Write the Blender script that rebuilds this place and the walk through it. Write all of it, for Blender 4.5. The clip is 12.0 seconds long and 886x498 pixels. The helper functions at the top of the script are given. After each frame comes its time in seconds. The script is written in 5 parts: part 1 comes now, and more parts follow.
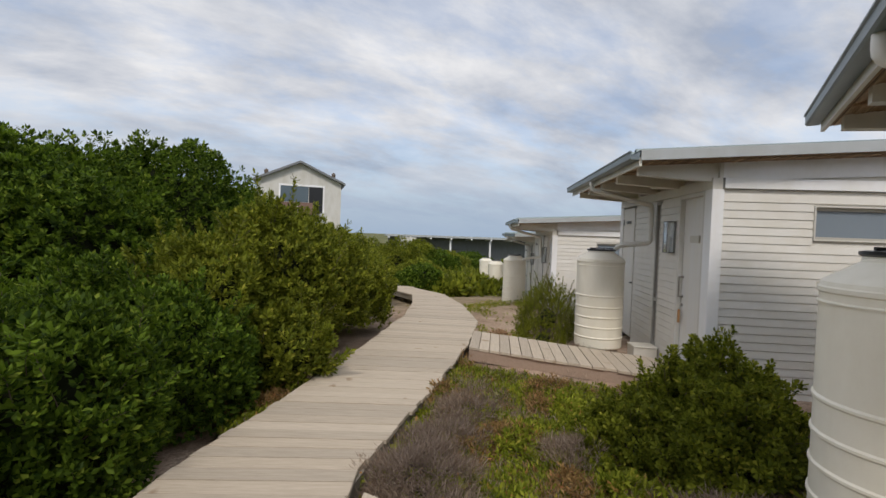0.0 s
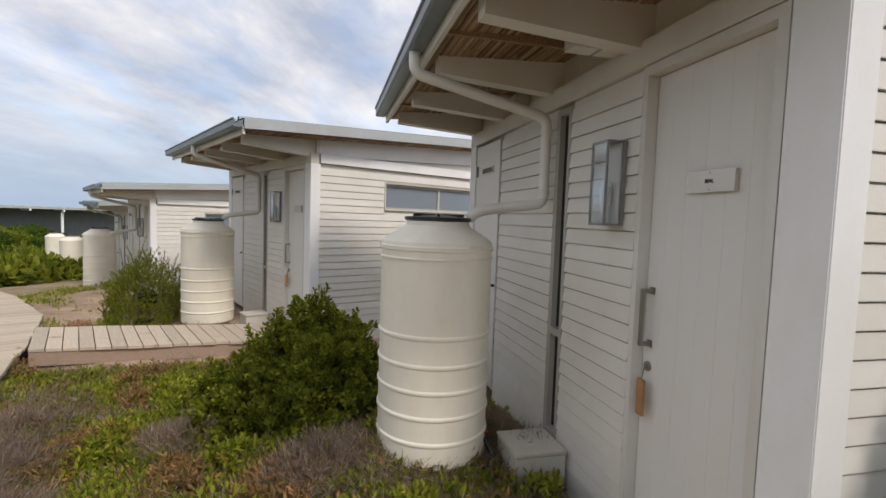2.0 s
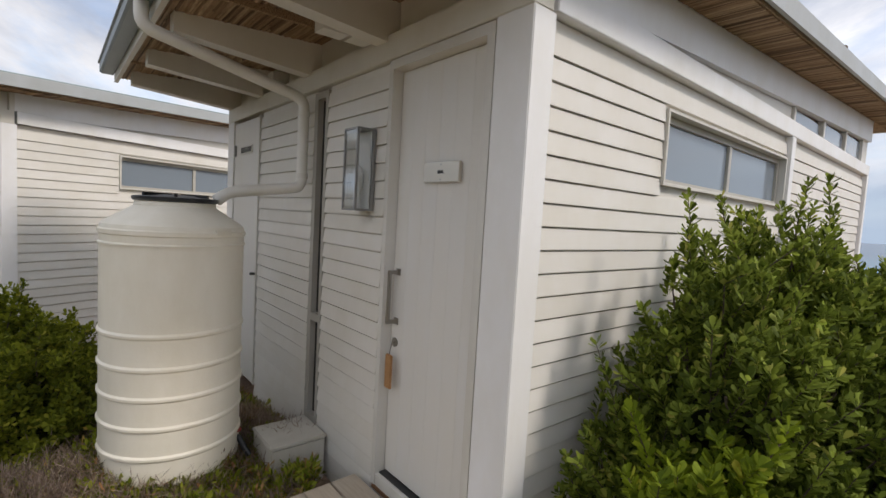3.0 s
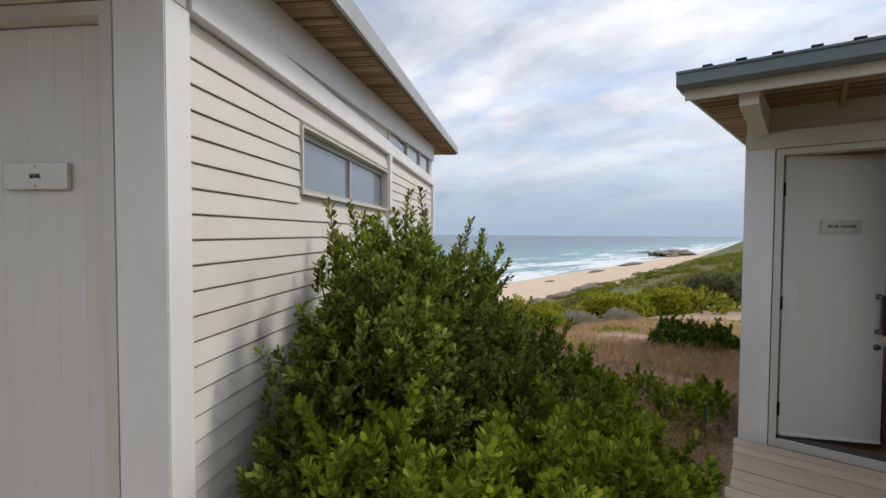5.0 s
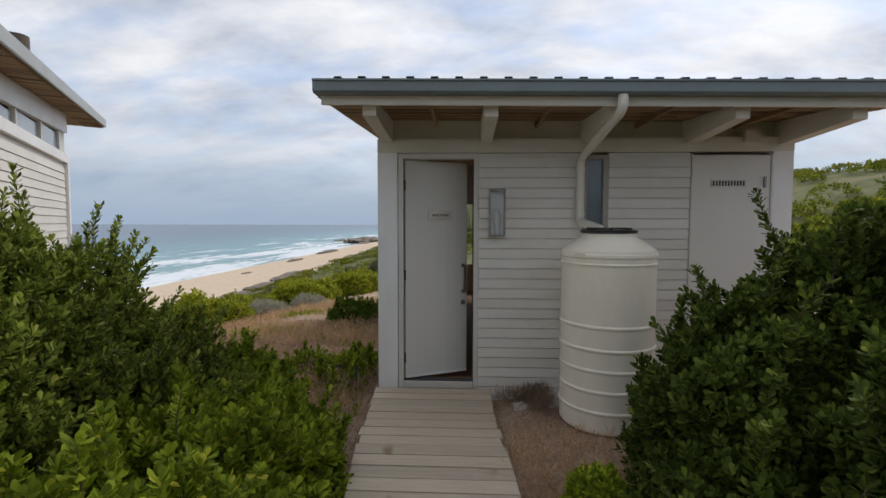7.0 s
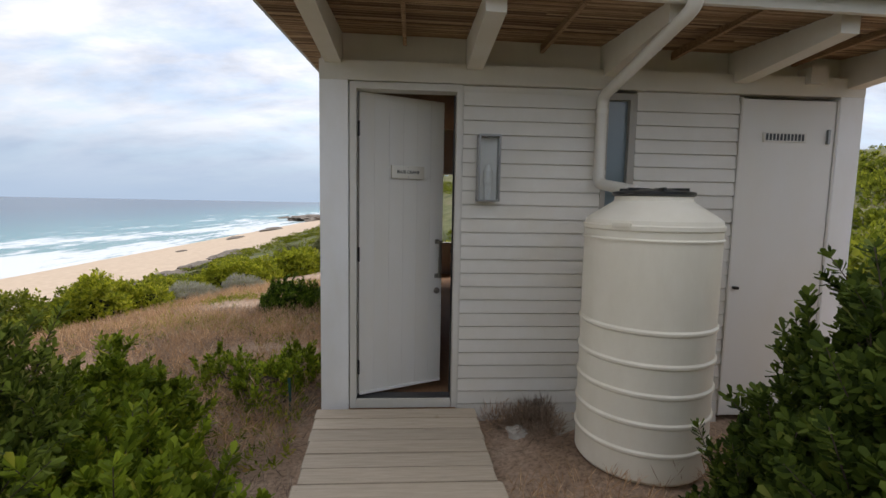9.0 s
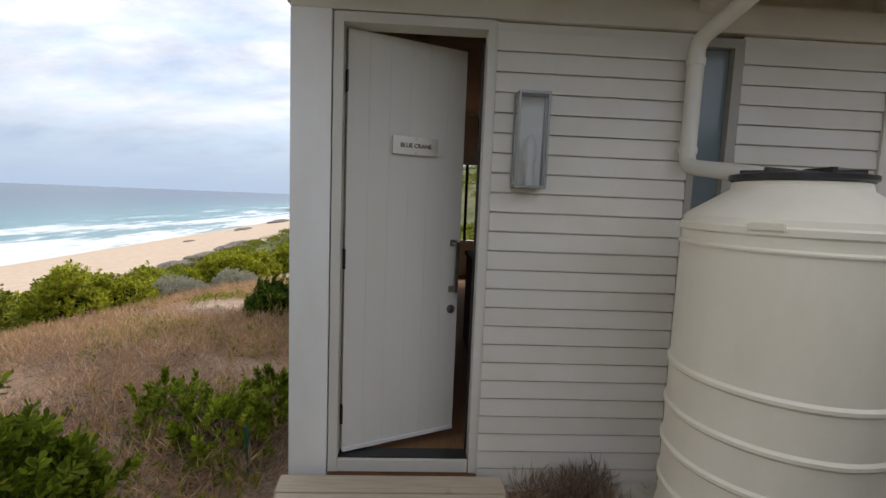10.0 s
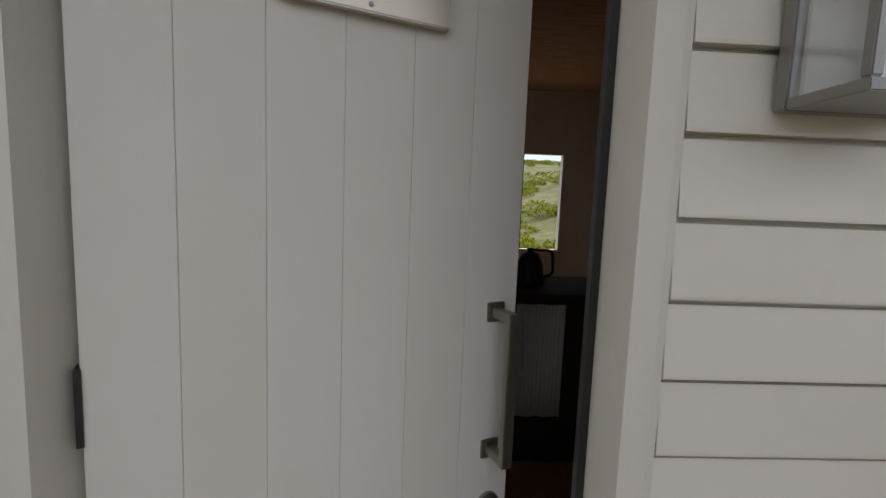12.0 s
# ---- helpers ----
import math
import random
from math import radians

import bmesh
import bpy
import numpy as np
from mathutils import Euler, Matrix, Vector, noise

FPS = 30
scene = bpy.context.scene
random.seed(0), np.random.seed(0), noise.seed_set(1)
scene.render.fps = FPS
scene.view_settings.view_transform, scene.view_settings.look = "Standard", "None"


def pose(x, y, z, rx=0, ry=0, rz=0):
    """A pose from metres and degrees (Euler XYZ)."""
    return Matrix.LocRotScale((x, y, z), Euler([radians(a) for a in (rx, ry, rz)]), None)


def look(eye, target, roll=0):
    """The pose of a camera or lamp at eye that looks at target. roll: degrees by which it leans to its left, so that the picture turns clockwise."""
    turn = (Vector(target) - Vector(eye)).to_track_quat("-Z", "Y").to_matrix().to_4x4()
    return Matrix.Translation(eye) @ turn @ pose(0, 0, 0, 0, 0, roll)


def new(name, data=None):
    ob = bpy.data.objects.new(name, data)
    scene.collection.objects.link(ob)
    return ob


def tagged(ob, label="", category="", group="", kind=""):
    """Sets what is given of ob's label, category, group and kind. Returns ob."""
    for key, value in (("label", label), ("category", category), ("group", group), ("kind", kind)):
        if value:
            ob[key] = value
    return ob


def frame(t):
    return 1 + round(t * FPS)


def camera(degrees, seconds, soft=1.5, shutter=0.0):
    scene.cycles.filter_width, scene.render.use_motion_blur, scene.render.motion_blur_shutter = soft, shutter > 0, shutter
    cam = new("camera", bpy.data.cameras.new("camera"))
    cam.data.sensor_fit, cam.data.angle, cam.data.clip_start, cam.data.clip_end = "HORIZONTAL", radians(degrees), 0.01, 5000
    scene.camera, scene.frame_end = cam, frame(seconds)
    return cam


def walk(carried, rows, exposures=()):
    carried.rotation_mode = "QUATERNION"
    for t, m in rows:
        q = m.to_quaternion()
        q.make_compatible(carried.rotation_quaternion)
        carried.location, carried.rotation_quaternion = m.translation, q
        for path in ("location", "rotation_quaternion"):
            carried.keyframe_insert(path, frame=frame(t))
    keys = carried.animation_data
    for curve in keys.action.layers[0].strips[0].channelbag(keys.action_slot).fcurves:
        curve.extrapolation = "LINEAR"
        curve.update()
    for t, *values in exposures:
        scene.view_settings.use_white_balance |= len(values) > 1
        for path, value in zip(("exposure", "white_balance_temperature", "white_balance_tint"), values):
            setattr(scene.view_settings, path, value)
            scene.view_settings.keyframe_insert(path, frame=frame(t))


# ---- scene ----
cam = camera(86.8, 12.0)
ROWS = [
    (0, 0.480, -4.344, 1.574, 152.685, -1.682, -2.037),
    (0.5, 0.424, -4.380, 1.569, 145.826, -2.904, -2.177),
    (1, 0.405, -4.398, 1.574, 135.554, -3.284, -2.063),
    (1.5, 0.402, -4.384, 1.564, 122.242, -3.427, -1.709),
    (2, 0.443, -4.272, 1.557, 107.945, -3.590, -1.988),
    (2.5, 0.458, -4.148, 1.547, 95.537, -3.881, -2.611),
    (3, 0.417, -4.124, 1.547, 81.784, -3.907, -3.249),
    (3.5, 0.375, -4.178, 1.561, 68.010, -2.845, -2.859),
    (3.7, 0.372, -4.189, 1.558, 62.395, -2.193, -2.599),
    (5.3, 0.464, -4.255, 1.564, 34.034, -2.129, -0.120),
    (5.5, 0.550, -4.265, 1.569, 30.985, -2.121, -0.086),
    (6, 0.682, -4.335, 1.558, 21.768, -2.213, -0.175),
    (6.5, 0.778, -4.364, 1.558, 12.153, -2.530, -0.278),
    (7, 0.815, -4.366, 1.548, 2.654, -3.180, -0.112),
    (7.2, 0.802, -4.322, 1.545, -0.282, -3.658, 0.045),
    (8.8, 0.651, -3.341, 1.423, -3.607, -5.724, -0.708),
    (9, 0.617, -3.162, 1.415, -3.622, -5.661, -1.071),
    (9.5, 0.599, -2.721, 1.411, -4.192, -6.031, -1.670),
    (10, 0.614, -2.236, 1.366, -2.688, -6.192, -2.305),
    (10.5, 0.595, -1.764, 1.339, -2.444, -6.616, -2.598),
    (11, 0.648, -1.305, 1.311, -1.472, -6.727, -2.793),
    (11.5, 0.653, -0.870, 1.312, 0.034, -6.650, -2.857),
    (12, 0.665, -0.500, 1.325, -2.167, -6.382, -2.195),
]
walk(cam, [(t, pose(x, y, z, 90 + pitch, roll, yaw)) for t, x, y, z, yaw, pitch, roll in ROWS],
     [(0.0, -0.1, 6550, 12), (1.2, 0.02, 6600, 13), (2.5, 0.19, 6650, 14), (3.5, 0.13, 6600, 13), (5.5, -0.05, 6500, 12), (7.0, -0.15, 6500, 12),
      (9.0, 0.23, 6550, 13), (10.5, 0.37, 6600, 13), (12.0, 0.74, 6700, 15)])

# ---- sky and sun ----
SUN_AZ, SUN_EL = radians(-32), radians(45)
sun_to = Vector((-math.sin(SUN_AZ) * math.cos(SUN_EL), math.cos(SUN_AZ) * math.cos(SUN_EL), math.sin(SUN_EL)))


def link(nt, a, b):
    nt.links.new(a, b)


def build_world():
    world = bpy.data.worlds.new("sky")
    scene.world = world
    world.use_nodes = True
    nt = world.node_tree
    n = nt.nodes
    n.clear()
    out, bg = n.new("ShaderNodeOutputWorld"), n.new("ShaderNodeBackground")
    sky = n.new("ShaderNodeTexSky")
    sky.sky_type, sky.sun_disc = "NISHITA", False
    sky.sun_elevation, sky.sun_rotation = SUN_EL, -SUN_AZ
    sky.air_density, sky.dust_density, sky.ozone_density = 1.0, 0.3, 2.0
    # cloud deck: the view direction laid onto a flat layer overhead
    tc = n.new("ShaderNodeTexCoord")
    sep = n.new("ShaderNodeSeparateXYZ")
    link(nt, tc.outputs["Generated"], sep.inputs[0])
    zz = n.new("ShaderNodeMath")
    zz.operation = "ADD"
    zz.inputs[1].default_value = 0.3
    mx = n.new("ShaderNodeMath")
    mx.operation = "MAXIMUM"
    mx.inputs[1].default_value = 0.0
    link(nt, sep.outputs["Z"], mx.inputs[0])
    link(nt, mx.outputs[0], zz.inputs[0])
    comb = n.new("ShaderNodeCombineXYZ")
    for ax in "XY":
        d = n.new("ShaderNodeMath")
        d.operation = "DIVIDE"
        link(nt, sep.outputs[ax], d.inputs[0])
        link(nt, zz.outputs[0], d.inputs[1])
        link(nt, d.outputs[0], comb.inputs[ax])

    def cloud_noise(scale, detail, rough, dist, off):
        m = n.new("ShaderNodeMapping")
        m.inputs["Location"].default_value = off
        m.inputs["Rotation"].default_value = (0, 0, radians(8))
        m.inputs["Scale"].default_value = (0.6, 1.0, 1.0)
        link(nt, comb.outputs[0], m.inputs[0])
        t = n.new("ShaderNodeTexNoise")
        t.inputs["Scale"].default_value, t.inputs["Detail"].default_value = scale, detail
        t.inputs["Roughness"].default_value, t.inputs["Distortion"].default_value = rough, dist
        link(nt, m.outputs[0], t.inputs["Vector"])
        return t.outputs["Fac"]

    cover = n.new("ShaderNodeMapRange")
    cover.inputs["From Min"].default_value, cover.inputs["From Max"].default_value = 0.38, 0.56
    cover.inputs["To Min"].default_value = 0.62
    link(nt, cloud_noise(3.8, 9, 0.62, 0.15, (1.3, 4.2, 0)), cover.inputs["Value"])
    shade = n.new("ShaderNodeValToRGB")
    shade.color_ramp.elements[0].position, shade.color_ramp.elements[0].color = 0.34, (4.2, 4.75, 5.7, 1)
    shade.color_ramp.elements[1].position, shade.color_ramp.elements[1].color = 0.62, (8.5, 8.65, 8.8, 1)
    link(nt, cloud_noise(2.4, 8, 0.58, 0.15, (7.1, 2.0, 0)), shade.inputs[0])
    # the veil is brighter round the sun
    vm = n.new("ShaderNodeVectorMath")
    vm.operation = "DOT_PRODUCT"
    vm.inputs[1].default_value = sun_to
    link(nt, tc.outputs["Generated"], vm.inputs[0])
    glow = n.new("ShaderNodeMapRange")
    glow.interpolation_type = "SMOOTHSTEP"
    glow.inputs["From Min"].default_value, glow.inputs["From Max"].default_value = -0.35, 1.0
    glow.inputs["To Min"].default_value, glow.inputs["To Max"].default_value = 1.03, 1.27
    link(nt, vm.outputs["Value"], glow.inputs["Value"])
    lit = n.new("ShaderNodeVectorMath")
    lit.operation = "SCALE"
    link(nt, shade.outputs[0], lit.inputs[0])
    link(nt, glow.outputs[0], lit.inputs["Scale"])
    mix = n.new("ShaderNodeMix")
    mix.data_type = "RGBA"
    link(nt, cover.outputs[0], mix.inputs["Factor"])
    clear = n.new("ShaderNodeVectorMath")
    clear.operation = "SCALE"
    clear.inputs["Scale"].default_value = 1.7
    link(nt, sky.outputs[0], clear.inputs[0])
    link(nt, clear.outputs[0], mix.inputs["A"])
    link(nt, lit.outputs[0], mix.inputs["B"])
    bg.inputs["Strength"].default_value = 0.1
    # sea haze low down
    hz = n.new("ShaderNodeMapRange")
    hz.interpolation_type = "SMOOTHSTEP"
    hz.inputs["From Min"].default_value, hz.inputs["From Max"].default_value = 0.26, -0.02
    link(nt, sep.outputs["Z"], hz.inputs["Value"])
    haze = n.new("ShaderNodeMix")
    haze.data_type = "RGBA"
    haze.inputs["B"].default_value = (3.9, 5.0, 6.4, 1)
    link(nt, hz.outputs[0], haze.inputs["Factor"])
    link(nt, mix.outputs["Result"], haze.inputs["A"])
    link(nt, haze.outputs["Result"], bg.inputs[0])
    link(nt, bg.outputs[0], out.inputs[0])


build_world()
sun = new("sun", bpy.data.lights.new("sun", "SUN"))
sun.data.energy, sun.data.angle, sun.data.color = 2.0, radians(12), (1.0, 0.95, 0.88)
sun.matrix_world = look((0, 0, 30), Vector((0, 0, 30)) - sun_to)


# ---- materials ----
def material(name, color, rough=0.6, metal=0.0, spec=0.5):
    m = bpy.data.materials.new(name)
    m.use_nodes = True
    b = m.node_tree.nodes["Principled BSDF"]
    b.inputs["Base Color"].default_value = (*color, 1)
    b.inputs["Roughness"].default_value, b.inputs["Metallic"].default_value = rough, metal
    b.inputs["Specular IOR Level"].default_value = spec
    return m


def noise_node(nt, scale, detail=4, rough=0.6, stretch=(1, 1, 1), obj=True):
    tc, mp, t = (nt.nodes.new("ShaderNode" + k) for k in ("TexCoord", "Mapping", "TexNoise"))
    mp.inputs["Scale"].default_value = stretch
    oi = nt.nodes.new("ShaderNodeObjectInfo")
    ad = nt.nodes.new("ShaderNodeVectorMath")
    ad.operation = "MULTIPLY_ADD"
    ad.inputs[1].default_value, ad.inputs[2].default_value = (37.0, 53.0, 71.0), (0, 0, 0)
    nt.links.new(oi.outputs["Random"], ad.inputs[0])
    nt.links.new(tc.outputs["Object"], ad.inputs[2])
    nt.links.new(ad.outputs[0], mp.inputs[0])
    nt.links.new(mp.outputs[0], t.inputs["Vector"])
    t.inputs["Scale"].default_value, t.inputs["Detail"].default_value, t.inputs["Roughness"].default_value = scale, detail, rough
    return t.outputs["Fac"]


def ramp(nt, fac, stops):
    r = nt.nodes.new("ShaderNodeValToRGB")
    e = r.color_ramp.elements
    while len(e) < len(stops):
        e.new(0.5)
    for k, (p, c) in zip(e, stops):
        k.position, k.color = p, (*c, 1)
    nt.links.new(fac, r.inputs[0])
    return r.outputs[0]


def mixed(nt, fac, a, b, mode="MIX"):
    m = nt.nodes.new("ShaderNodeMix")
    m.data_type, m.blend_type = "RGBA", mode
    if isinstance(fac, float):
        m.inputs["Factor"].default_value = fac
    else:
        nt.links.new(fac, m.inputs["Factor"])
    for key, v in (("A", a), ("B", b)):
        if isinstance(v, tuple):
            m.inputs[key].default_value = (*v, 1)
        else:
            nt.links.new(v, m.inputs[key])
    return m.outputs["Result"]


def bump(m, height, strength=0.3, distance=0.01):
    nt = m.node_tree
    b = nt.nodes.new("ShaderNodeBump")
    b.inputs["Strength"].default_value, b.inputs["Distance"].default_value = strength, distance
    nt.links.new(height, b.inputs["Height"])
    nt.links.new(b.outputs[0], nt.nodes["Principled BSDF"].inputs["Normal"])


def base(m, socket):
    m.node_tree.links.new(socket, m.node_tree.nodes["Principled BSDF"].inputs["Base Color"])


def painted(name, color, rough=0.5, dirt=0.12, grain=(1, 1, 1), spread=0.07):
    m = material(name, color, rough)
    nt = m.node_tree
    dark = tuple(c * (1 - dirt * 1.6) * k for c, k in zip(color, (1.0, 0.98, 0.93)))
    big = ramp(nt, noise_node(nt, 2.3, 5, 0.65, (1, 1, 0.45)), [(0.3, dark), (0.62, color)])
    oi = nt.nodes.new("ShaderNodeObjectInfo")
    tone = ramp(nt, oi.outputs["Random"], [(0.0, (1 - spread,) * 3), (1.0, (1, 1, 1))])
    base(m, mixed(nt, 1.0, big, tone, "MULTIPLY"))
    bump(m, noise_node(nt, 90, 3, 0.6, grain), 0.12, 0.004)
    return m


def timber(name, c1, c2, along=(14, 1.2, 14), rough=0.8, spread=0.3):
    m = material(name, c1, rough)
    nt = m.node_tree
    g = noise_node(nt, 4.0, 6, 0.7, along)
    col = ramp(nt, g, [(0.25, c2), (0.7, c1)])
    oi = nt.nodes.new("ShaderNodeObjectInfo")
    tone = ramp(nt, oi.outputs["Random"], [(0.0, (1 - spread,) * 3), (0.5, (1 - spread * 0.35, 1 - spread * 0.42, 1 - spread * 0.5)), (1.0, (1.0, 1.0, 1.0))])
    col = mixed(nt, 1.0, col, tone, "MULTIPLY")
    knots = ramp(nt, noise_node(nt, 5, 2, 0.4, (1, 0.5, 1)), [(0.70, (1, 1, 1)), (0.78, (0.6, 0.5, 0.4))])
    base(m, mixed(nt, 1.0, col, knots, "MULTIPLY"))
    bump(m, g, 0.35, 0.004)
    return m


def leafy(name, dark, light, dry=None):
    m = material(name, light, 0.6, 0, 0.16)
    nt = m.node_tree
    geo = nt.nodes.new("ShaderNodeNewGeometry")
    stops = [(0.0, dark), (0.55, tuple((a + b) / 2 for a, b in zip(dark, light))), (0.93, light)]
    stops.append((1.0, dry if dry else light))
    col = ramp(nt, geo.outputs["Random Per Island"], stops)
    patch = ramp(nt, noise_node(nt, 1.7, 3), [(0.35, (0.78, 0.78, 0.78)), (0.65, (1.1, 1.08, 1.0))])
    col = mixed(nt, 1.0, col, patch, "MULTIPLY")
    base(m, col)
    tr = nt.nodes.new("ShaderNodeBsdfTranslucent")
    nt.links.new(col, tr.inputs[0])
    mx = nt.nodes.new("ShaderNodeMixShader")
    mx.inputs[0].default_value = 0.47
    nt.links.new(nt.nodes["Principled BSDF"].outputs[0], mx.inputs[1])
    nt.links.new(tr.outputs[0], mx.inputs[2])
    nt.links.new(mx.outputs[0], nt.nodes["Material Output"].inputs["Surface"])
    return m


def pane_glass(name, tint, rough=0.04, see=0.5):
    m = material(name, tint, rough)
    nt = m.node_tree
    nt.nodes.remove(nt.nodes["Principled BSDF"])
    g, t, mx, fr = (nt.nodes.new("ShaderNode" + k) for k in ("BsdfGlossy", "BsdfTransparent", "MixShader", "LayerWeight"))
    g.inputs["Roughness"].default_value = rough
    t.inputs[0].default_value = (*tint, 1)
    fr.inputs["Blend"].default_value = 0.22
    nt.links.new(fr.outputs["Facing"], mx.inputs[0])
    nt.links.new(t.outputs[0], mx.inputs[1])
    nt.links.new(g.outputs[0], mx.inputs[2])
    nt.links.new(mx.outputs[0], nt.nodes["Material Output"].inputs["Surface"])
    return m


SIDING = painted("siding_paint", (0.75, 0.725, 0.67), 0.5, 0.05, (1, 12, 12))
WHITE = painted("white_paint", (0.87, 0.87, 0.87), 0.45, 0.05)
EAVES = painted("eaves_cream_paint", (0.72, 0.69, 0.615), 0.5, 0.06)
TRIM = painted("trim_paint", (0.69, 0.67, 0.62), 0.5, 0.06)
WINFRAME = painted("window_frame_paint", (0.47, 0.45, 0.40), 0.45, 0.06)
TAUPE = painted("taupe_frame", (0.40, 0.38, 0.34), 0.5, 0.06)
DOOR = painted("door_paint", (0.72, 0.705, 0.67), 0.5, 0.012, (12, 12, 1), 0.008)
PLATE = material("name_plate_steel", (0.60, 0.55, 0.47), 0.36, 0.8)
DARKGLASS = material("dark_window_glass", (0.02, 0.022, 0.024), 0.07, 0, 0.5)
CREAM = painted("tank_plastic", (0.91, 0.855, 0.725), 0.42, 0.07)
PIPE = painted("pipe_plastic", (0.78, 0.755, 0.695), 0.4, 0.06)
SHEET = material("roof_sheet", (0.22, 0.27, 0.27), 0.45, 0.3)
GUTTER = painted("gutter_metal", (0.17, 0.215, 0.23), 0.4, 0.1)
FASCIA = painted("fascia_metal", (0.42, 0.44, 0.44), 0.45, 0.08)
DECK = timber("deck_timber", (0.61, 0.515, 0.40), (0.44, 0.365, 0.275), (1.2, 16, 14), 0.85, 0.2)
SIDEBOARD = timber("stringer_timber", (0.33, 0.29, 0.23), (0.2, 0.175, 0.14), (1, 10, 10))
TANBOARD = timber("tan_stringer", (0.52, 0.38, 0.29), (0.40, 0.29, 0.21), (1, 10, 10))
BLACK = material("black_plastic", (0.015, 0.015, 0.016), 0.35)
STEEL = material("brushed_steel", (0.34, 0.32, 0.29), 0.42, 1.0)
LAMPMETAL = material("lamp_metal", (0.29, 0.285, 0.275), 0.42, 0.75)
TAGWOOD = timber("tag_wood", (0.55, 0.30, 0.13), (0.42, 0.22, 0.09))
CONCRETE = painted("cream_concrete", (0.62, 0.59, 0.52), 0.8, 0.14)
FLOORWOOD = timber("inner_floor", (0.40, 0.22, 0.11), (0.27, 0.14, 0.07))
DARKWOOD = timber("dark_cabinet", (0.05, 0.035, 0.028), (0.03, 0.02, 0.016))
CLOTH = material("white_cloth", (0.75, 0.75, 0.74), 0.9)
# opaque blue-grey base stands in for mirrored sky and the blinds behind
GLASS = material("window_glass", (0.20, 0.24, 0.28), 0.06, 0, 0.9)
# grey-blue put into the colour for sky mirrored in the upper slit pane
SKYPANE = material("sky_tinted_glass", (0.17, 0.21, 0.23), 0.12, 0, 0.6)
LAMPGLASS = pane_glass("lamp_glass", (0.93, 0.94, 0.94), 0.12)
BARK = timber("bark", (0.16, 0.12, 0.09), (0.09, 0.065, 0.05))
LEAF_DARK = leafy("leaf_dark_green", (0.022, 0.05, 0.005), (0.165, 0.255, 0.022), (0.31, 0.38, 0.05))
LEAF_OLIVE = leafy("leaf_olive_green", (0.085, 0.11, 0.010), (0.31, 0.34, 0.035), (0.46, 0.43, 0.06))
LEAF_LIME = leafy("leaf_lime_green", (0.115, 0.17, 0.014), (0.38, 0.47, 0.04), (0.56, 0.52, 0.07))
LEAF_BANK = leafy("leaf_bank_green", (0.15, 0.19, 0.012), (0.52, 0.53, 0.04), (0.65, 0.6, 0.08))
LEAF_SAGE = leafy("leaf_sage_green", (0.06, 0.09, 0.012), (0.34, 0.42, 0.07), (0.50, 0.48, 0.12))
# green darkened in the colour for the shade the tank-side shrub stands in
LEAF_SHADED = leafy("leaf_shaded_green", (0.035, 0.06, 0.011), (0.18, 0.25, 0.042), (0.32, 0.36, 0.08))
LEAF_SLOPE = leafy("leaf_slope_grey_green", (0.10, 0.115, 0.05), (0.30, 0.30, 0.14), (0.38, 0.33, 0.2))
LEAF_SILVER = leafy("leaf_silver_grey", (0.26, 0.26, 0.20), (0.52, 0.51, 0.43), (0.6, 0.58, 0.5))
TWIG = leafy("dry_twig", (0.20, 0.145, 0.11), (0.46, 0.36, 0.29), (0.60, 0.51, 0.43))
MAT_GREEN = leafy("creeper_green", (0.11, 0.15, 0.012), (0.42, 0.45, 0.05), (0.60, 0.30, 0.12))
MAT_RUST = leafy("creeper_rust", (0.20, 0.12, 0.05), (0.50, 0.33, 0.14), (0.62, 0.27, 0.14))
GRASS_DRY = leafy("dry_grass", (0.40, 0.24, 0.13), (0.76, 0.53, 0.34), (0.85, 0.68, 0.48))


def reed_material():
    m = material("reed_soffit", (0.3, 0.2, 0.12), 0.85)
    nt = m.node_tree
    g = noise_node(nt, 4, 5, 0.75, (1.3, 34, 34))
    base(m, ramp(nt, g, [(0.34, (0.10, 0.055, 0.03)), (0.5, (0.36, 0.23, 0.125)), (0.68, (0.55, 0.40, 0.25))]))
    bump(m, g, 0.8, 0.01)
    return m


REED = reed_material()


def reed_rod_material():
    m = material("reed_rods", (0.3, 0.2, 0.12), 0.8)
    nt = m.node_tree
    geo = nt.nodes.new("ShaderNodeNewGeometry")
    col = ramp(nt, geo.outputs["Random Per Island"], [(0.0, (0.13, 0.075, 0.04)), (0.5, (0.34, 0.22, 0.125)), (1.0, (0.56, 0.42, 0.27))])
    g = ramp(nt, noise_node(nt, 4, 5, 0.75, (1.6, 20, 20)), [(0.35, (0.6, 0.56, 0.5)), (0.65, (1.1, 1.08, 1.05))])
    base(m, mixed(nt, 1.0, col, g, "MULTIPLY"))
    return m


REEDROD = reed_rod_material()


# ---- mesh helpers ----
def box(bm, x0, x1, y0, y1, z0, z1):
    v = [bm.verts.new((x, y, z)) for z in (z0, z1) for y in (y0, y1) for x in (x0, x1)]
    for f in ((0, 2, 3, 1), (4, 5, 7, 6), (0, 1, 5, 4), (2, 6, 7, 3), (0, 4, 6, 2), (1, 3, 7, 5)):
        bm.faces.new([v[i] for i in f])


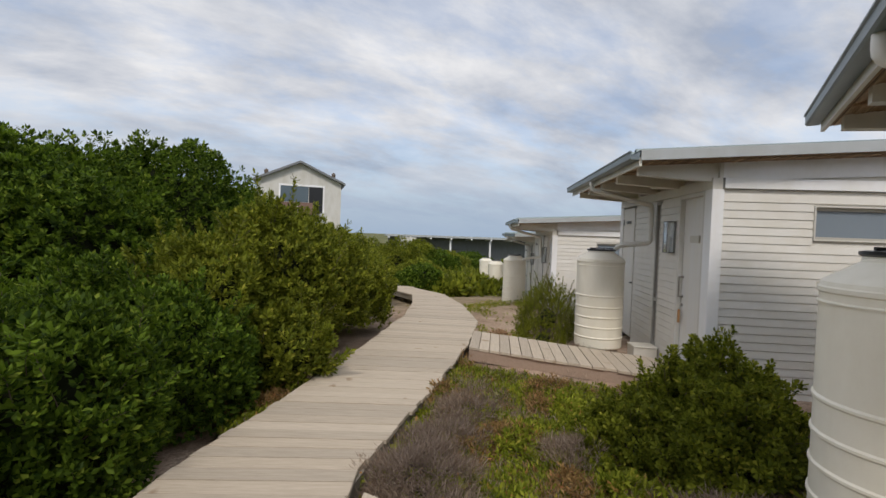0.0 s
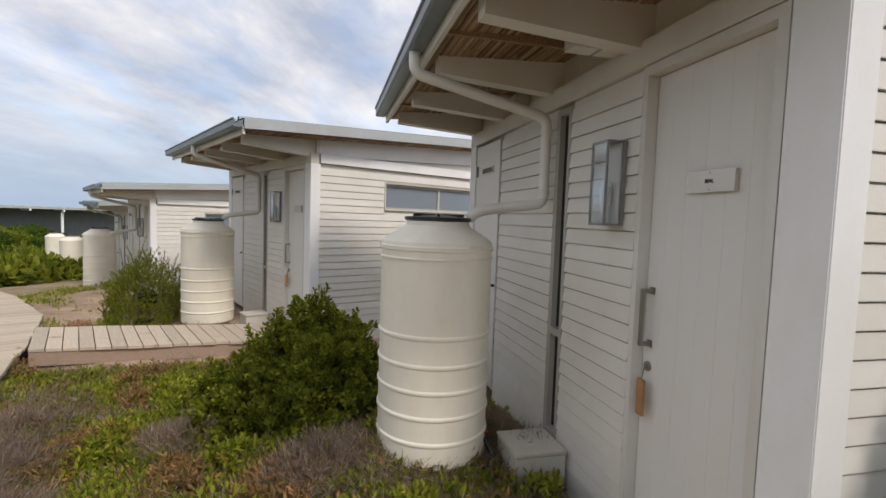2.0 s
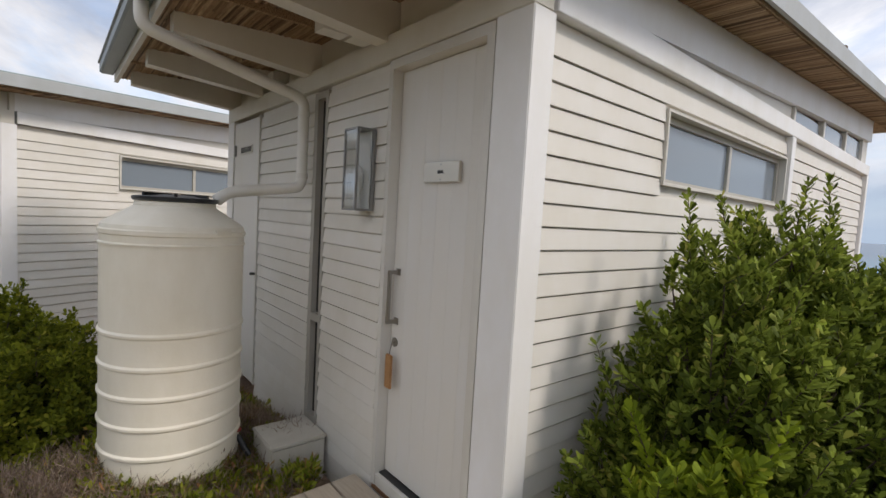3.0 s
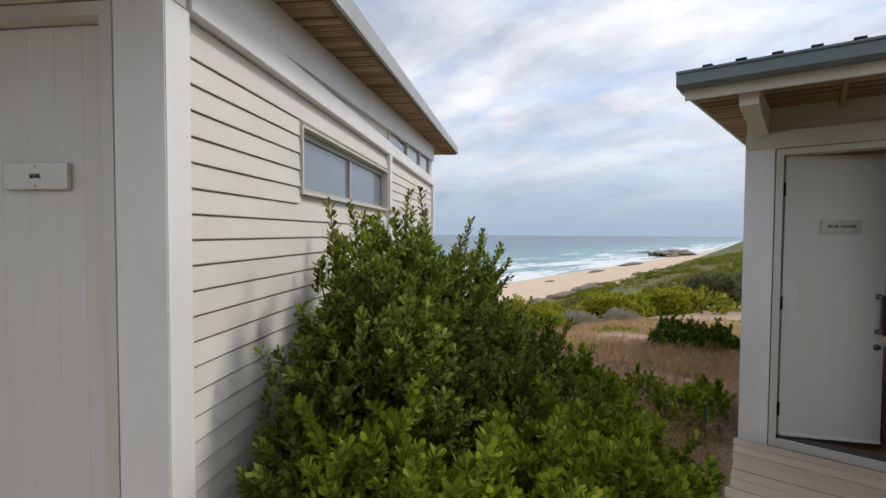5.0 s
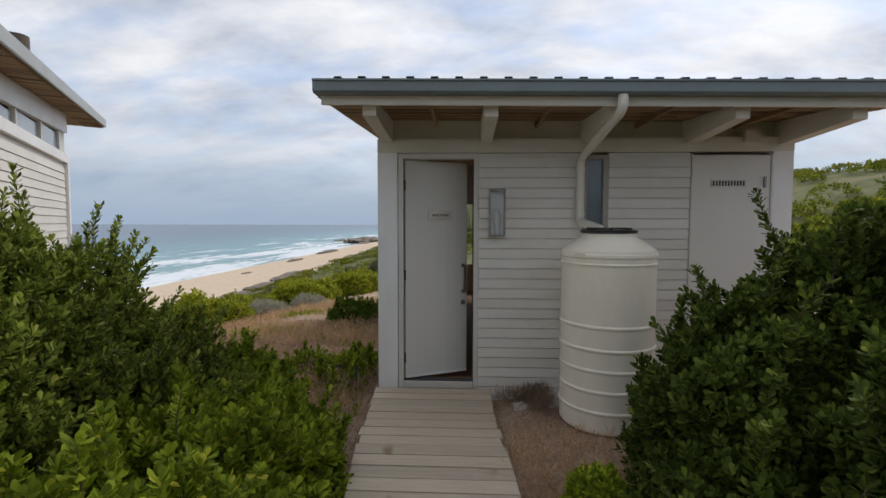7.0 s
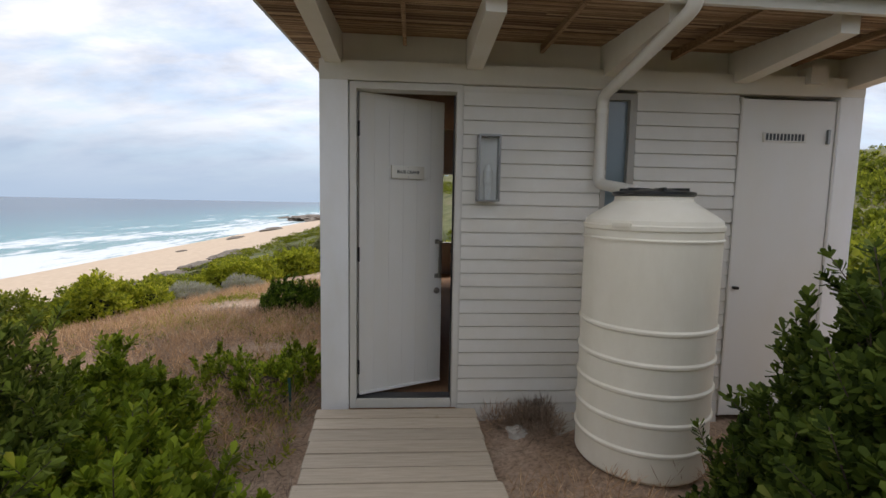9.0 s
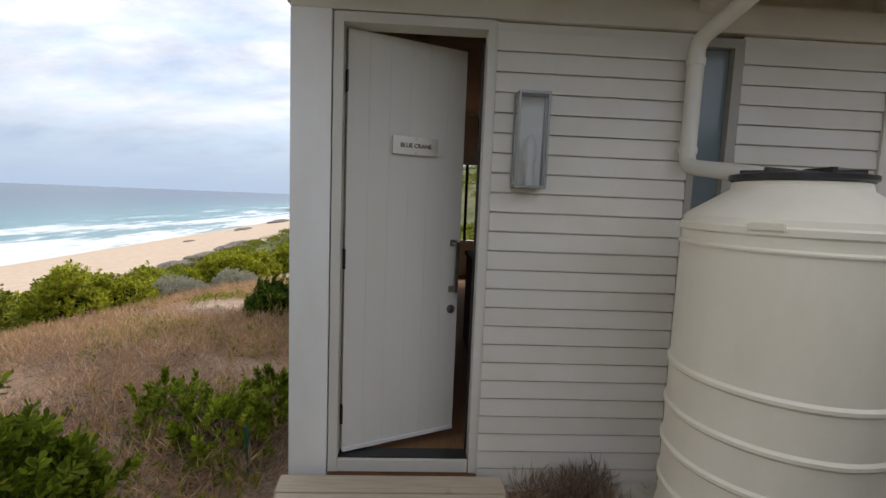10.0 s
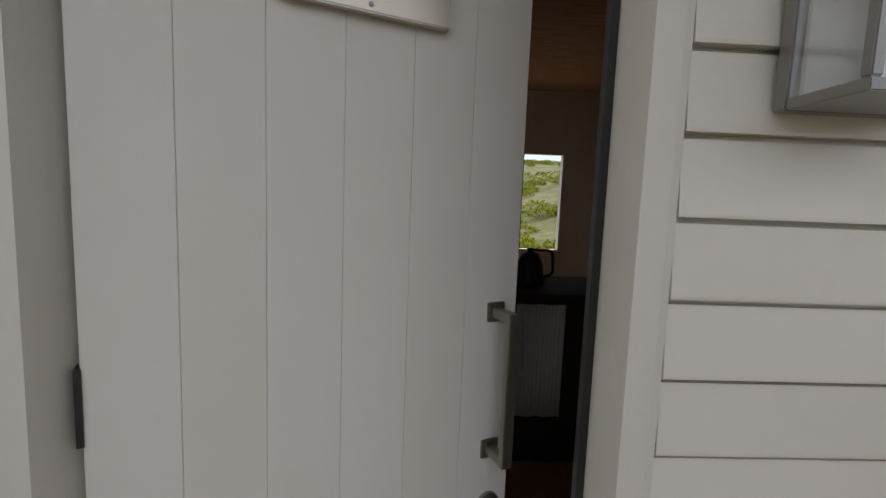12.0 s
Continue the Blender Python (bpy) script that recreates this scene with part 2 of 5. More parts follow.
def prism(bm, poly, axis, a, b):
    """A polygon in the two other axes, drawn out along axis from a to b."""
    def at(p, t):
        return {"x": (t, p[0], p[1]), "y": (p[0], t, p[1]), "z": (p[0], p[1], t)}[axis]
    v0, v1 = [bm.verts.new(at(p, a)) for p in poly], [bm.verts.new(at(p, b)) for p in poly]
    n = len(poly)
    bm.faces.new(v0[::-1])
    bm.faces.new(v1)
    for i in range(n):
        bm.faces.new((v0[i], v0[(i + 1) % n], v1[(i + 1) % n], v1[i]))


def lathe(bm, profile, n=32, cx=0.0, cy=0.0):
    rings = []
    for r, z in profile:
        rings.append([bm.verts.new((cx + r * math.cos(2 * math.pi * i / n), cy + r * math.sin(2 * math.pi * i / n), z)) for i in range(n)])
    for a, b in zip(rings, rings[1:]):
        for i in range(n):
            bm.faces.new((a[i], a[(i + 1) % n], b[(i + 1) % n], b[i]))
    bm.faces.new(rings[0][::-1])
    bm.faces.new(rings[-1])


def tube(bm, pts, r, n=10, taper=1.0):
    pts = [Vector(p) for p in pts]
    rings = []
    for i, p in enumerate(pts):
        d = (pts[min(i + 1, len(pts) - 1)] - pts[max(i - 1, 0)]).normalized()
        a = d.orthogonal().normalized() if abs(d.z) < 0.99 else Vector((1, 0, 0))
        if rings:
            a = (last - d * last.dot(d)).normalized()
        last = a
        b = d.cross(a)
        k = r * (1 + (taper - 1) * i / (len(pts) - 1))
        rings.append([bm.verts.new(p + k * (math.cos(2 * math.pi * j / n) * a + math.sin(2 * math.pi * j / n) * b)) for j in range(n)])
    for u, w in zip(rings, rings[1:]):
        for j in range(n):
            bm.faces.new((u[j], u[(j + 1) % n], w[(j + 1) % n], w[j]))
    bm.faces.new(rings[0][::-1])
    bm.faces.new(rings[-1])


def rounded(points, r=0.05, n=4):
    """A path with its corners rounded."""
    P = [Vector(p) for p in points]
    out = [P[0]]
    for a, b, c in zip(P, P[1:], P[2:]):
        u, w = (a - b).normalized() * r, (c - b).normalized() * r
        for k in range(n + 1):
            t = k / n
            out.append((b + u) * (1 - t) ** 2 + b * 2 * t * (1 - t) + (b + w) * t * t)
    return out + [P[-1]]


def part(name, bm, mat, parent=None, label="", m=None, smooth=False, bevel=0.0):
    if bevel:
        bmesh.ops.bevel(bm, geom=bm.edges[:], offset=bevel, segments=2, affect="EDGES", clamp_overlap=True)
    bmesh.ops.recalc_face_normals(bm, faces=bm.faces[:])
    me = bpy.data.meshes.new(name)
    bm.to_mesh(me)
    bm.free()
    me.materials.append(mat)
    if smooth:
        for p in me.polygons:
            p.use_smooth = True
    ob = new(name, me)
    if parent:
        ob.parent = parent
    if m is not None:
        ob.matrix_basis = m
    if label:
        ob["label"] = label
    return ob


def cube_part(name, dims, mat, parent=None, label="", bevel=0.0, m=None):
    bm = bmesh.new()
    box(bm, *dims)
    return part(name, bm, mat, parent, label, m, False, bevel)


def smooth_angle(ob, deg=35):
    for p in ob.data.polygons:
        p.use_smooth = True
    ob.data.set_sharp_from_angle(angle=radians(deg))
    return ob


def empty(name, m, label, category, group=""):
    ob = new(name)
    ob.empty_display_size = 0.2
    ob.matrix_basis = m
    return tagged(ob, label, category, group)


def raw(name, verts, faces, mat, parent=None):
    me = bpy.data.meshes.new(name)
    me.from_pydata(verts, [], faces)
    me.materials.append(mat)
    ob = new(name, me)
    if parent:
        ob.parent = parent
    return ob


# ---- ground, beach and sea ----
SEA_Z = -20.0


def land(x, y):
    """Height of the ground: a shelf with the cabins, a bank down to the beach, a hill inland."""
    s = max(0.0, -x - 2.2 + min(0.0, y + 1.0) * 1.0)
    z = -0.16
    if s < 5:
        z -= 0.05 * s + 0.05 * s * s
    elif s < 54:
        z -= 1.5 + 0.32 * (s - 5)
    elif s < 130:
        z -= 17.18 + 0.056 * (s - 54)
    else:
        z = -22.5
    z -= 0.085 * min(max(y - 1.5, 0.0), 40.0) * max(0.0, 1 - s / 45)
    far = math.hypot(x, y)
    if y > -40 and x > 4:
        hill = max(0.0, min(1.0, (x * 0.75 + y * 0.28 - 7) / 60.0))
        z += 17.0 * hill * hill * (3 - 2 * hill) * (0.75 + 0.5 * noise.noise(Vector((x * 0.012, y * 0.012, 3))))
    lift = max(0.0, min(1.0, (far - 130) / 500.0)) * max(0.0, min(1.0, (x + 75) / 60.0)) * max(0.0, min(1.0, (y + 40) / 80.0))
    z += lift * (22 + 14 * noise.noise(Vector((x * 0.004, y * 0.004, 9))))
    amp = min(1.0, max(0.0, (far - 9) / 30.0))
    if s < 60:
        z += amp * (0.5 * noise.noise(Vector((x * 0.07, y * 0.07, 0))) + 0.3 * noise.noise(Vector((x * 0.25, y * 0.25, 5))))
    z += 0.04 * noise.noise(Vector((x * 0.9, y * 0.9, 2))) + 0.02 * noise.noise(Vector((x * 3.1, y * 3.1, 7)))
    # packed sand round the feet of the tanks
    for px, py, h, w in ((-2.5, -5.45, 0.262, 0.75), (1.93, -0.62, 0.168, 0.8)):
        z += h * math.exp(-((x - px) ** 2 + (y - py) ** 2) / (w * w))
    # the ground falls gently along the row of cabins
    z -= 0.3 * max(0.0, min(1.0, (-y - 10.0) / 6.0)) + 0.1 * max(0.0, min(6.0, -y - 16)) + 0.03 * max(0.0, min(30.0, -y - 22))
    return z


def ground_material():
    m = material("sandy_ground", (0.4, 0.3, 0.2), 0.95, 0, 0.2)
    nt = m.node_tree
    geo, sep = nt.nodes.new("ShaderNodeNewGeometry"), nt.nodes.new("ShaderNodeSeparateXYZ")
    nt.links.new(geo.outputs["Position"], sep.inputs[0])
    soil = ramp(nt, noise_node(nt, 1.3, 8, 0.7), [(0.3, (0.28, 0.19, 0.125)), (0.5, (0.45, 0.32, 0.23)), (0.7, (0.6, 0.47, 0.36))])
    grit = ramp(nt, noise_node(nt, 38, 4, 0.7), [(0.36, (0.62, 0.6, 0.58)), (0.5, (0.95, 0.95, 0.95)), (0.68, (1.25, 1.22, 1.2))])
    soil = mixed(nt, 1.0, soil, grit, "MULTIPLY")
    scrub = ramp(nt, noise_node(nt, 0.22, 10, 0.75), [(0.32, (0.045, 0.065, 0.02)), (0.48, (0.12, 0.13, 0.045)), (0.56, (0.17, 0.16, 0.075)), (0.7, (0.2, 0.16, 0.1))])
    dist = nt.nodes.new("ShaderNodeVectorMath")
    dist.operation = "LENGTH"
    nt.links.new(geo.outputs["Position"], dist.inputs[0])
    mr = nt.nodes.new("ShaderNodeMapRange")
    mr.inputs["From Min"].default_value, mr.inputs["From Max"].default_value = 12, 30
    nt.links.new(dist.outputs["Value"], mr.inputs["Value"])
    col = mixed(nt, mr.outputs[0], soil, scrub)
    # sand below the foot of the bank
    wob = nt.nodes.new("ShaderNodeMath")
    wob.operation = "MULTIPLY_ADD"
    nt.links.new(noise_node(nt, 0.08, 5, 0.6), wob.inputs[0])
    wob.inputs[1].default_value = 7.0
    nt.links.new(sep.outputs["Z"], wob.inputs[2])
    sm = nt.nodes.new("ShaderNodeMapRange")
    sm.inputs["From Min"].default_value, sm.inputs["From Max"].default_value = -11.2, -11.8
    nt.links.new(wob.outputs[0], sm.inputs["Value"])
    sand = ramp(nt, noise_node(nt, 0.5, 6), [(0.3, (0.56, 0.43, 0.31)), (0.7, (0.66, 0.53, 0.40))])
    base(m, mixed(nt, sm.outputs[0], col, sand))
    bump(m, noise_node(nt, 14, 8, 0.75), 0.6, 0.05)
    return m


def build_ground():
    def axis(n, reach):
        t = np.linspace(-1, 1, n)
        return np.sign(t) * (np.abs(t) * 26 + np.abs(t) ** 5 * (reach - 26))
    xs, ys = axis(261, 2600), axis(261, 2600)
    verts = [(x, y, land(x, y)) for y in ys for x in xs]
    n = len(xs)
    faces = [(j * n + i, j * n + i + 1, (j + 1) * n + i + 1, (j + 1) * n + i) for j in range(n - 1) for i in range(n - 1)]
    ob = raw("ground", verts, faces, ground_material())
    for p in ob.data.polygons:
        p.use_smooth = True
    tagged(ob, "sandy coastal ground with low scrub sloping to a beach", "ground", kind="structure")


def build_sea():
    m = material("sea_water", (0.03, 0.12, 0.16), 0.25, 0, 0.5)
    nt = m.node_tree
    geo, sep = nt.nodes.new("ShaderNodeNewGeometry"), nt.nodes.new("ShaderNodeSeparateXYZ")
    nt.links.new(geo.outputs["Position"], sep.inputs[0])
    off = nt.nodes.new("ShaderNodeMath")
    off.operation = "MULTIPLY"
    off.inputs[1].default_value = -1.0 / 600.0
    nt.links.new(sep.outputs["X"], off.inputs[0])
    water = ramp(nt, off.outputs[0], [(0.16, (0.16, 0.30, 0.28)), (0.3, (0.075, 0.25, 0.27)), (0.55, (0.03, 0.12, 0.175)), (1.0, (0.016, 0.06, 0.115))])
    # breakers run along the shore
    w1 = noise_node(nt, 0.02, 8, 0.72, (2.4, 0.45, 1))
    w2 = noise_node(nt, 0.16, 6, 0.75, (1.6, 0.5, 1))
    s = nt.nodes.new("ShaderNodeMath")
    s.operation = "MULTIPLY_ADD"
    nt.links.new(w2, s.inputs[0])
    s.inputs[1].default_value = 0.38
    nt.links.new(w1, s.inputs[2])
    near = nt.nodes.new("ShaderNodeMapRange")
    near.inputs["From Min"].default_value, near.inputs["From Max"].default_value = 0.16, 0.52
    near.inputs["To Min"].default_value, near.inputs["To Max"].default_value = 0.16, -0.16
    nt.links.new(off.outputs[0], near.inputs["Value"])
    add = nt.nodes.new("ShaderNodeMath")
    nt.links.new(s.outputs[0], add.inputs[0])
    nt.links.new(near.outputs[0], add.inputs[1])
    foam = nt.nodes.new("ShaderNodeMapRange")
    foam.inputs["From Min"].default_value, foam.inputs["From Max"].default_value = 0.745, 0.83
    nt.links.new(add.outputs[0], foam.inputs["Value"])
    base(m, mixed(nt, foam.outputs[0], water, (0.82, 0.85, 0.85)))
    bump(m, noise_node(nt, 0.6, 8, 0.7, (2, 0.7, 1)), 0.25, 0.4)
    xs = [-4800, -1500, -600, -300, -160, -100, -60]
    ys = [-4800, -800, 0, 400, 1200, 2400, 4800]
    verts = [(x, y, SEA_Z + 0.02 * noise.noise(Vector((x, y, 0)))) for y in ys for x in xs]
    n = len(xs)
    faces = [(j * n + i, j * n + i + 1, (j + 1) * n + i + 1, (j + 1) * n + i) for j in range(len(ys) - 1) for i in range(n - 1)]
    tagged(raw("water", verts, faces, m), "turquoise sea with white breakers along the shore", "sea", kind="structure")


build_ground()
build_sea()


# ---- cabins ----
PITCH, L0 = 0.0935, 1.406
SLOPE, EAVE_Z, EAVE_Y, ROOF_END, WALL_END, WIDTH = 0.052, 2.495, -0.86, 7.6, 6.29, 3.755


def under(y):
    """Underside of the roof."""
    return EAVE_Z + SLOPE * (y - EAVE_Y)


def siding_profile():
    return [(0.0, 0.0), (0.02, 0.0), (0.0205, 0.004), (0.012, PITCH - 0.007), (0.0, PITCH - 0.007)]


def text_part(name, words, size, mat, parent, m, depth=0.002):
    cu = bpy.data.curves.new(name, "FONT")
    cu.body, cu.size, cu.align_x, cu.align_y, cu.extrude = words, size, "CENTER", "CENTER", depth
    cu.offset = 0.0007
    tmp = bpy.data.objects.new("tmp", cu)
    me = bpy.data.meshes.new_from_object(tmp)
    bpy.data.objects.remove(tmp)
    me.materials.append(mat)
    ob = new(name, me)
    ob.parent, ob.matrix_basis = parent, m
    return ob


def cabin(m, sg, label, detail=2, words="", door_open=0.0, chimney=False):
    """A timber cabin. Plan: u along its front from the door post, y into it; sg -1 mirrors it."""
    root = empty("cabin", m, label, "cabin", "row of timber cabins")

    def bx(bm, u0, u1, y0, y1, z0, z1):
        box(bm, min(sg * u0, sg * u1), max(sg * u0, sg * u1), y0, y1, z0, z1)

    def piece(name, dims, mat, parent=root, lab="", bevel=0.0):
        bm = bmesh.new()
        bx(bm, *dims)
        return part(name, bm, mat, parent, lab, None, False, bevel)

    W0, W1 = (1.90, 2.132) if sg > 0 else (1.635, 1.83)
    # posts and beams
    piece("corner_post", (0.0, 0.187, 0.0, 0.128, -0.9, 2.196), WHITE, root, "white painted corner post", 0.004)
    piece("corner_post", (WIDTH - 0.18, WIDTH, 0.0, 0.104, -0.9, 2.196), WHITE, root, "", 0.004)
    piece("front_beam", (0.0, WIDTH, -0.002, 0.11, 2.196, 2.324), EAVES, root, "", 0.004)
    piece("side_beam", (-0.004, 0.09, 0.13, WALL_END, 2.206, 2.324), WHITE, root, "", 0.003)
    piece("side_post", (-0.004, 0.09, 3.14, 3.235, -0.9, 2.204), WHITE, root, "", 0.003)
    piece("side_post", (-0.006, 0.1, WALL_END - 0.1, WALL_END + 0.002, -0.9, 2.204), WHITE, root, "", 0.003)
    # wall cores
    wall_f = piece("front_wall", (0.946, W0, 0.03, 0.12, -0.9, 2.19), SIDING, root, "horizontal lapped siding painted warm grey")
    for u0, u1, z0, z1 in ((W1, 2.86, -0.9, 2.19), (W0, W1, -0.9, 0.02), (0.19, 0.945, -0.9, -0.03)):
        piece("wall_panel", (u0, u1, 0.03, 0.12, z0, z1), SIDING, wall_f)
    wall_s = piece("side_wall", (0.045, 0.12, 0.13, 1.098, -0.9, 2.2), SIDING)
    for y0, y1, z0, z1 in ((1.10, 3.13, -0.9, 1.647), (1.10, 3.13, 2.037, 2.2), (3.13, WALL_END - 0.13, -0.9, 2.2)):
        piece("wall_panel", (0.045, 0.12, y0, y1, z0, z1), SIDING, wall_s)
    back = bmesh.new()
    for u0, u1, z0, z1 in ((0.05, 0.8, -0.9, 2.84), (0.8, 2.6, -0.9, 0.62), (0.8, 2.6, 1.97, 2.84), (2.6, WIDTH, -0.9, 2.84)):
        bx(back, u0, u1, WALL_END - 0.12, WALL_END - 0.01, z0, z1)
    part("back_wall", back, SIDING, root)
    g = bmesh.new()
    prism(g, [(0.106, -0.9), (WALL_END - 0.13, -0.9), (WALL_END - 0.13, under(WALL_END - 0.13) - 0.004), (0.106, under(0.106) - 0.004)], "x", *sorted((sg * (WIDTH - 0.1), sg * (WIDTH - 0.004))))
    part("far_wall", g, SIDING, root)
    if door_open:
        for u in (1.4, 2.0):
            piece("window_bar", (u, u + 0.05, WALL_END - 0.1, WALL_END - 0.04, 0.62, 1.97), DARKWOOD)
    piece("inner_floor", (0.12, WIDTH - 0.11, 0.02, WALL_END - 0.13, -0.06, -0.012), FLOORWOOD)
    # upper walls, under the roof
    up = bmesh.new()
    bx(up, 0.0, WIDTH, 0.07, 0.11, 2.325, under(0.07) - 0.004)
    part("eaves_wall", up, EAVES, root)
    deep = 0.255
    y_x = (2.326 + deep - EAVE_Z) / SLOPE + EAVE_Y
    low = lambda y: max(2.326, under(y) - deep)
    g = bmesh.new()
    prism(g, [(0.112, 2.326), (y_x, 2.326), (WALL_END, low(WALL_END)), (WALL_END, under(WALL_END) - 0.004), (0.112, under(0.112) - 0.004)], "x", *sorted((sg * 0.004, sg * 0.07)))
    part("verge_beam", g, WHITE, root, "white sloping beam under the roof edge")
    for y0, y1 in ((y_x + 0.05, 3.19), (5.95, WALL_END)):
        g = bmesh.new()
        prism(g, [(y0, 2.327), (y1, 2.327), (y1, low(y1) - 0.002), (y0, low(y0) - 0.002)], "x", *sorted((sg * 0.04, sg * 0.068)))
        part("gable_panel", g, TRIM, root)
    # clerestory
    cl = piece("clerestory_window", (0.04, 0.068, 3.25, 5.94, 2.328, 2.345), TRIM)
    for y in (3.2, 4.13, 5.03, 5.9):
        piece("frame", (0.02, 0.07, y, y + 0.045, 2.346, low(y) - 0.003), TRIM, cl)
    for y in (3.25, 4.18, 5.08):
        piece("pane", (0.046, 0.05, y, y + 0.82, 2.346, low(y) - 0.003), GLASS, cl).visible_shadow = False
    # roof
    g = bmesh.new()
    O0, O1 = -0.27, WIDTH + 0.27
    n = 24
    prof = []
    step = (O1 - O0) / n
    for i in range(n):
        u = O0 + i * step
        prof += [(u, 0.0), (u + step * 0.62, 0.0), (u + step * 0.66, 0.037), (u + step * 0.96, 0.037)]
    prof.append((O1, 0.0))
    rows_ = []
    for y in (EAVE_Y - 0.04, ROOF_END):
        rows_.append([[g.verts.new((sg * u, y, under(y) + 0.118 + h + d)) for u, h in prof] for d in (0, 0.004)])
    for d in (0, 1):
        for i in range(len(prof) - 1):
            g.faces.new((rows_[0][d][i], rows_[0][d][i + 1], rows_[1][d][i + 1], rows_[1][d][i]))
    for i in range(len(prof) - 1):
        for e in (0, 1):
            g.faces.new((rows_[e][0][i], rows_[e][0][i + 1], rows_[e][1][i + 1], rows_[e][1][i]))
    roof = part("roof", g, SHEET, root, "ribbed grey metal roof sheet")
    g = bmesh.new()
    prism(g, [(EAVE_Y, under(EAVE_Y)), (ROOF_END - 0.02, under(ROOF_END - 0.02)), (ROOF_END - 0.02, under(ROOF_END) + 0.085), (EAVE_Y, under(EAVE_Y) + 0.085)],
          "x", *sorted((sg * (O0 + 0.02), sg * (O1 - 0.02))))
    part("soffit", g, REED, roof, "brown reed ceiling under the roof")
    for u in (O0, O1):
        g = bmesh.new()
        e = 0.012
        prism(g, [(EAVE_Y - 0.02, under(EAVE_Y) + 0.012), (ROOF_END, under(ROOF_END) + 0.012), (ROOF_END, under(ROOF_END) + 0.125), (EAVE_Y - 0.02, under(EAVE_Y) + 0.125)],
              "x", *sorted((sg * (u - e), sg * (u + e))))
        part("verge_flashing", g, FASCIA, roof, "light grey metal edge flashing")
    # gutter with a lip
    z0 = EAVE_Z + 0.018
    g = bmesh.new()
    prism(g, [(EAVE_Y - 0.035, z0), (EAVE_Y - 0.12, z0), (EAVE_Y - 0.135, z0 + 0.012), (EAVE_Y - 0.135, z0 + 0.075), (EAVE_Y - 0.147, z0 + 0.082), (EAVE_Y - 0.147, z0 + 0.094),
              (EAVE_Y - 0.127, z0 + 0.094), (EAVE_Y - 0.124, z0 + 0.02), (EAVE_Y - 0.05, z0 + 0.02), (EAVE_Y - 0.035, z0 + 0.09)], "x", *sorted((sg * (O0 - 0.012), sg * (O1 + 0.012))))
    part("gutter", g, GUTTER, roof, "dark grey metal gutter")
    piece("fascia_board", (O0 + 0.02, O1 - 0.02, EAVE_Y - 0.03, EAVE_Y - 0.002, EAVE_Z - 0.045, EAVE_Z + 0.05), EAVES, roof)
    # rafters
    for u in (0.09, 1.01, 1.93, 2.84, WIDTH - 0.09):
        g = bmesh.new()
        a = 0.052
        top = lambda y: under(y) - 0.003
        prism(g, [(0.068, top(0.068)), (EAVE_Y + 0.06, top(EAVE_Y + 0.06)), (EAVE_Y + 0.06, top(EAVE_Y) - 0.105), (-0.01, 2.327), (0.068, 2.327)], "x", *sorted((sg * (u - a), sg * (u + a))))
        part("rafter", g, EAVES, roof)
    for u in (0.55, 1.47, 2.38, 3.25):
        piece("soffit_batten", (u - 0.012, u + 0.012, EAVE_Y + 0.01, 0.06, EAVE_Z - 0.022, EAVE_Z + 0.03), REED, roof)
    piece("junction_box", (2.44 if sg < 0 else 3.3, 2.56 if sg < 0 else 3.42, -0.05, 0.068, 2.34, 2.45), TRIM, roof)
    if sg < 0:
        piece("junction_box", (1.07, 1.17, -0.3, -0.16, 2.34, 2.46), TRIM, roof)
        piece("junction_box", (1.07, 1.17, -0.14, -0.02, 2.34, 2.46), TRIM, roof)
    if chimney:
        g = bmesh.new()
        lathe(g, [(0.095, 2.7), (0.095, 3.36), (0.12, 3.38), (0.12, 3.54), (0.02, 3.56)], 20, sg * 0.27, 5.35)
        part("chimney_pipe", g, BARK, roof, "brown metal flue pipe")
    if detail > 1:
        g = bmesh.new()
        rnd = random.Random(11)

        def reed(y, u0, u1):
            r, zc = rnd.uniform(0.007, 0.011), under(y) + rnd.uniform(-0.002, 0.003)
            ring = [[g.verts.new((sg * u, y + dy + (u - u0) * 0.003 * bend, zc + dz)) for dy, dz in ((-r, 0.0), (-r * 0.6, -r * 0.8), (r * 0.6, -r * 0.8), (r, 0.0))] for u in (u0, u1) for bend in (rnd.uniform(-1, 1),)]
            for i_ in range(3):
                g.faces.new((ring[0][i_], ring[0][i_ + 1], ring[1][i_ + 1], ring[1][i_]))

        y = EAVE_Y + 0.02
        while y < ROOF_END - 0.05:
            if y < 0.06:
                cut = rnd.uniform(1.0, 3.0)
                reed(y, O0 + 0.03, cut)
                reed(y + rnd.uniform(-0.004, 0.004), cut, O1 - 0.03)
            else:
                reed(y, O0 + 0.03, 0.0)
            y += rnd.uniform(0.013, 0.021)
        tagged(part("reed_work", g, REEDROD, roof, "brown reeds laid side by side"), kind="stuff")
    # the eave is not quite level
    fall0, fall1 = (0.028, 0.085) if sg > 0 else (0.05, 0.01)
    for ob in [roof] + list(roof.children):
        for v in ob.data.vertices:
            k = max(0.0, min(1.0, sg * v.co.x / WIDTH))
            v.co.z -= (fall0 + (fall1 - fall0) * k) * (ROOF_END - v.co.y) / (ROOF_END - EAVE_Y)
    # door frame
    fr = bmesh.new()
    for u0, u1, z0, z1 in ((0.194, 0.238, -0.02, 2.19), (0.9, 0.932, -0.02, 2.19), (0.238, 0.9, 2.145, 2.19)):
        bx(fr, u0, u1, 0.005, 0.12, z0, z1)
    part("door_frame", fr, TRIM, root)
    piece("architrave", (0.933, 0.945, 0.012, 0.06, -0.03, 2.19), TRIM, root)
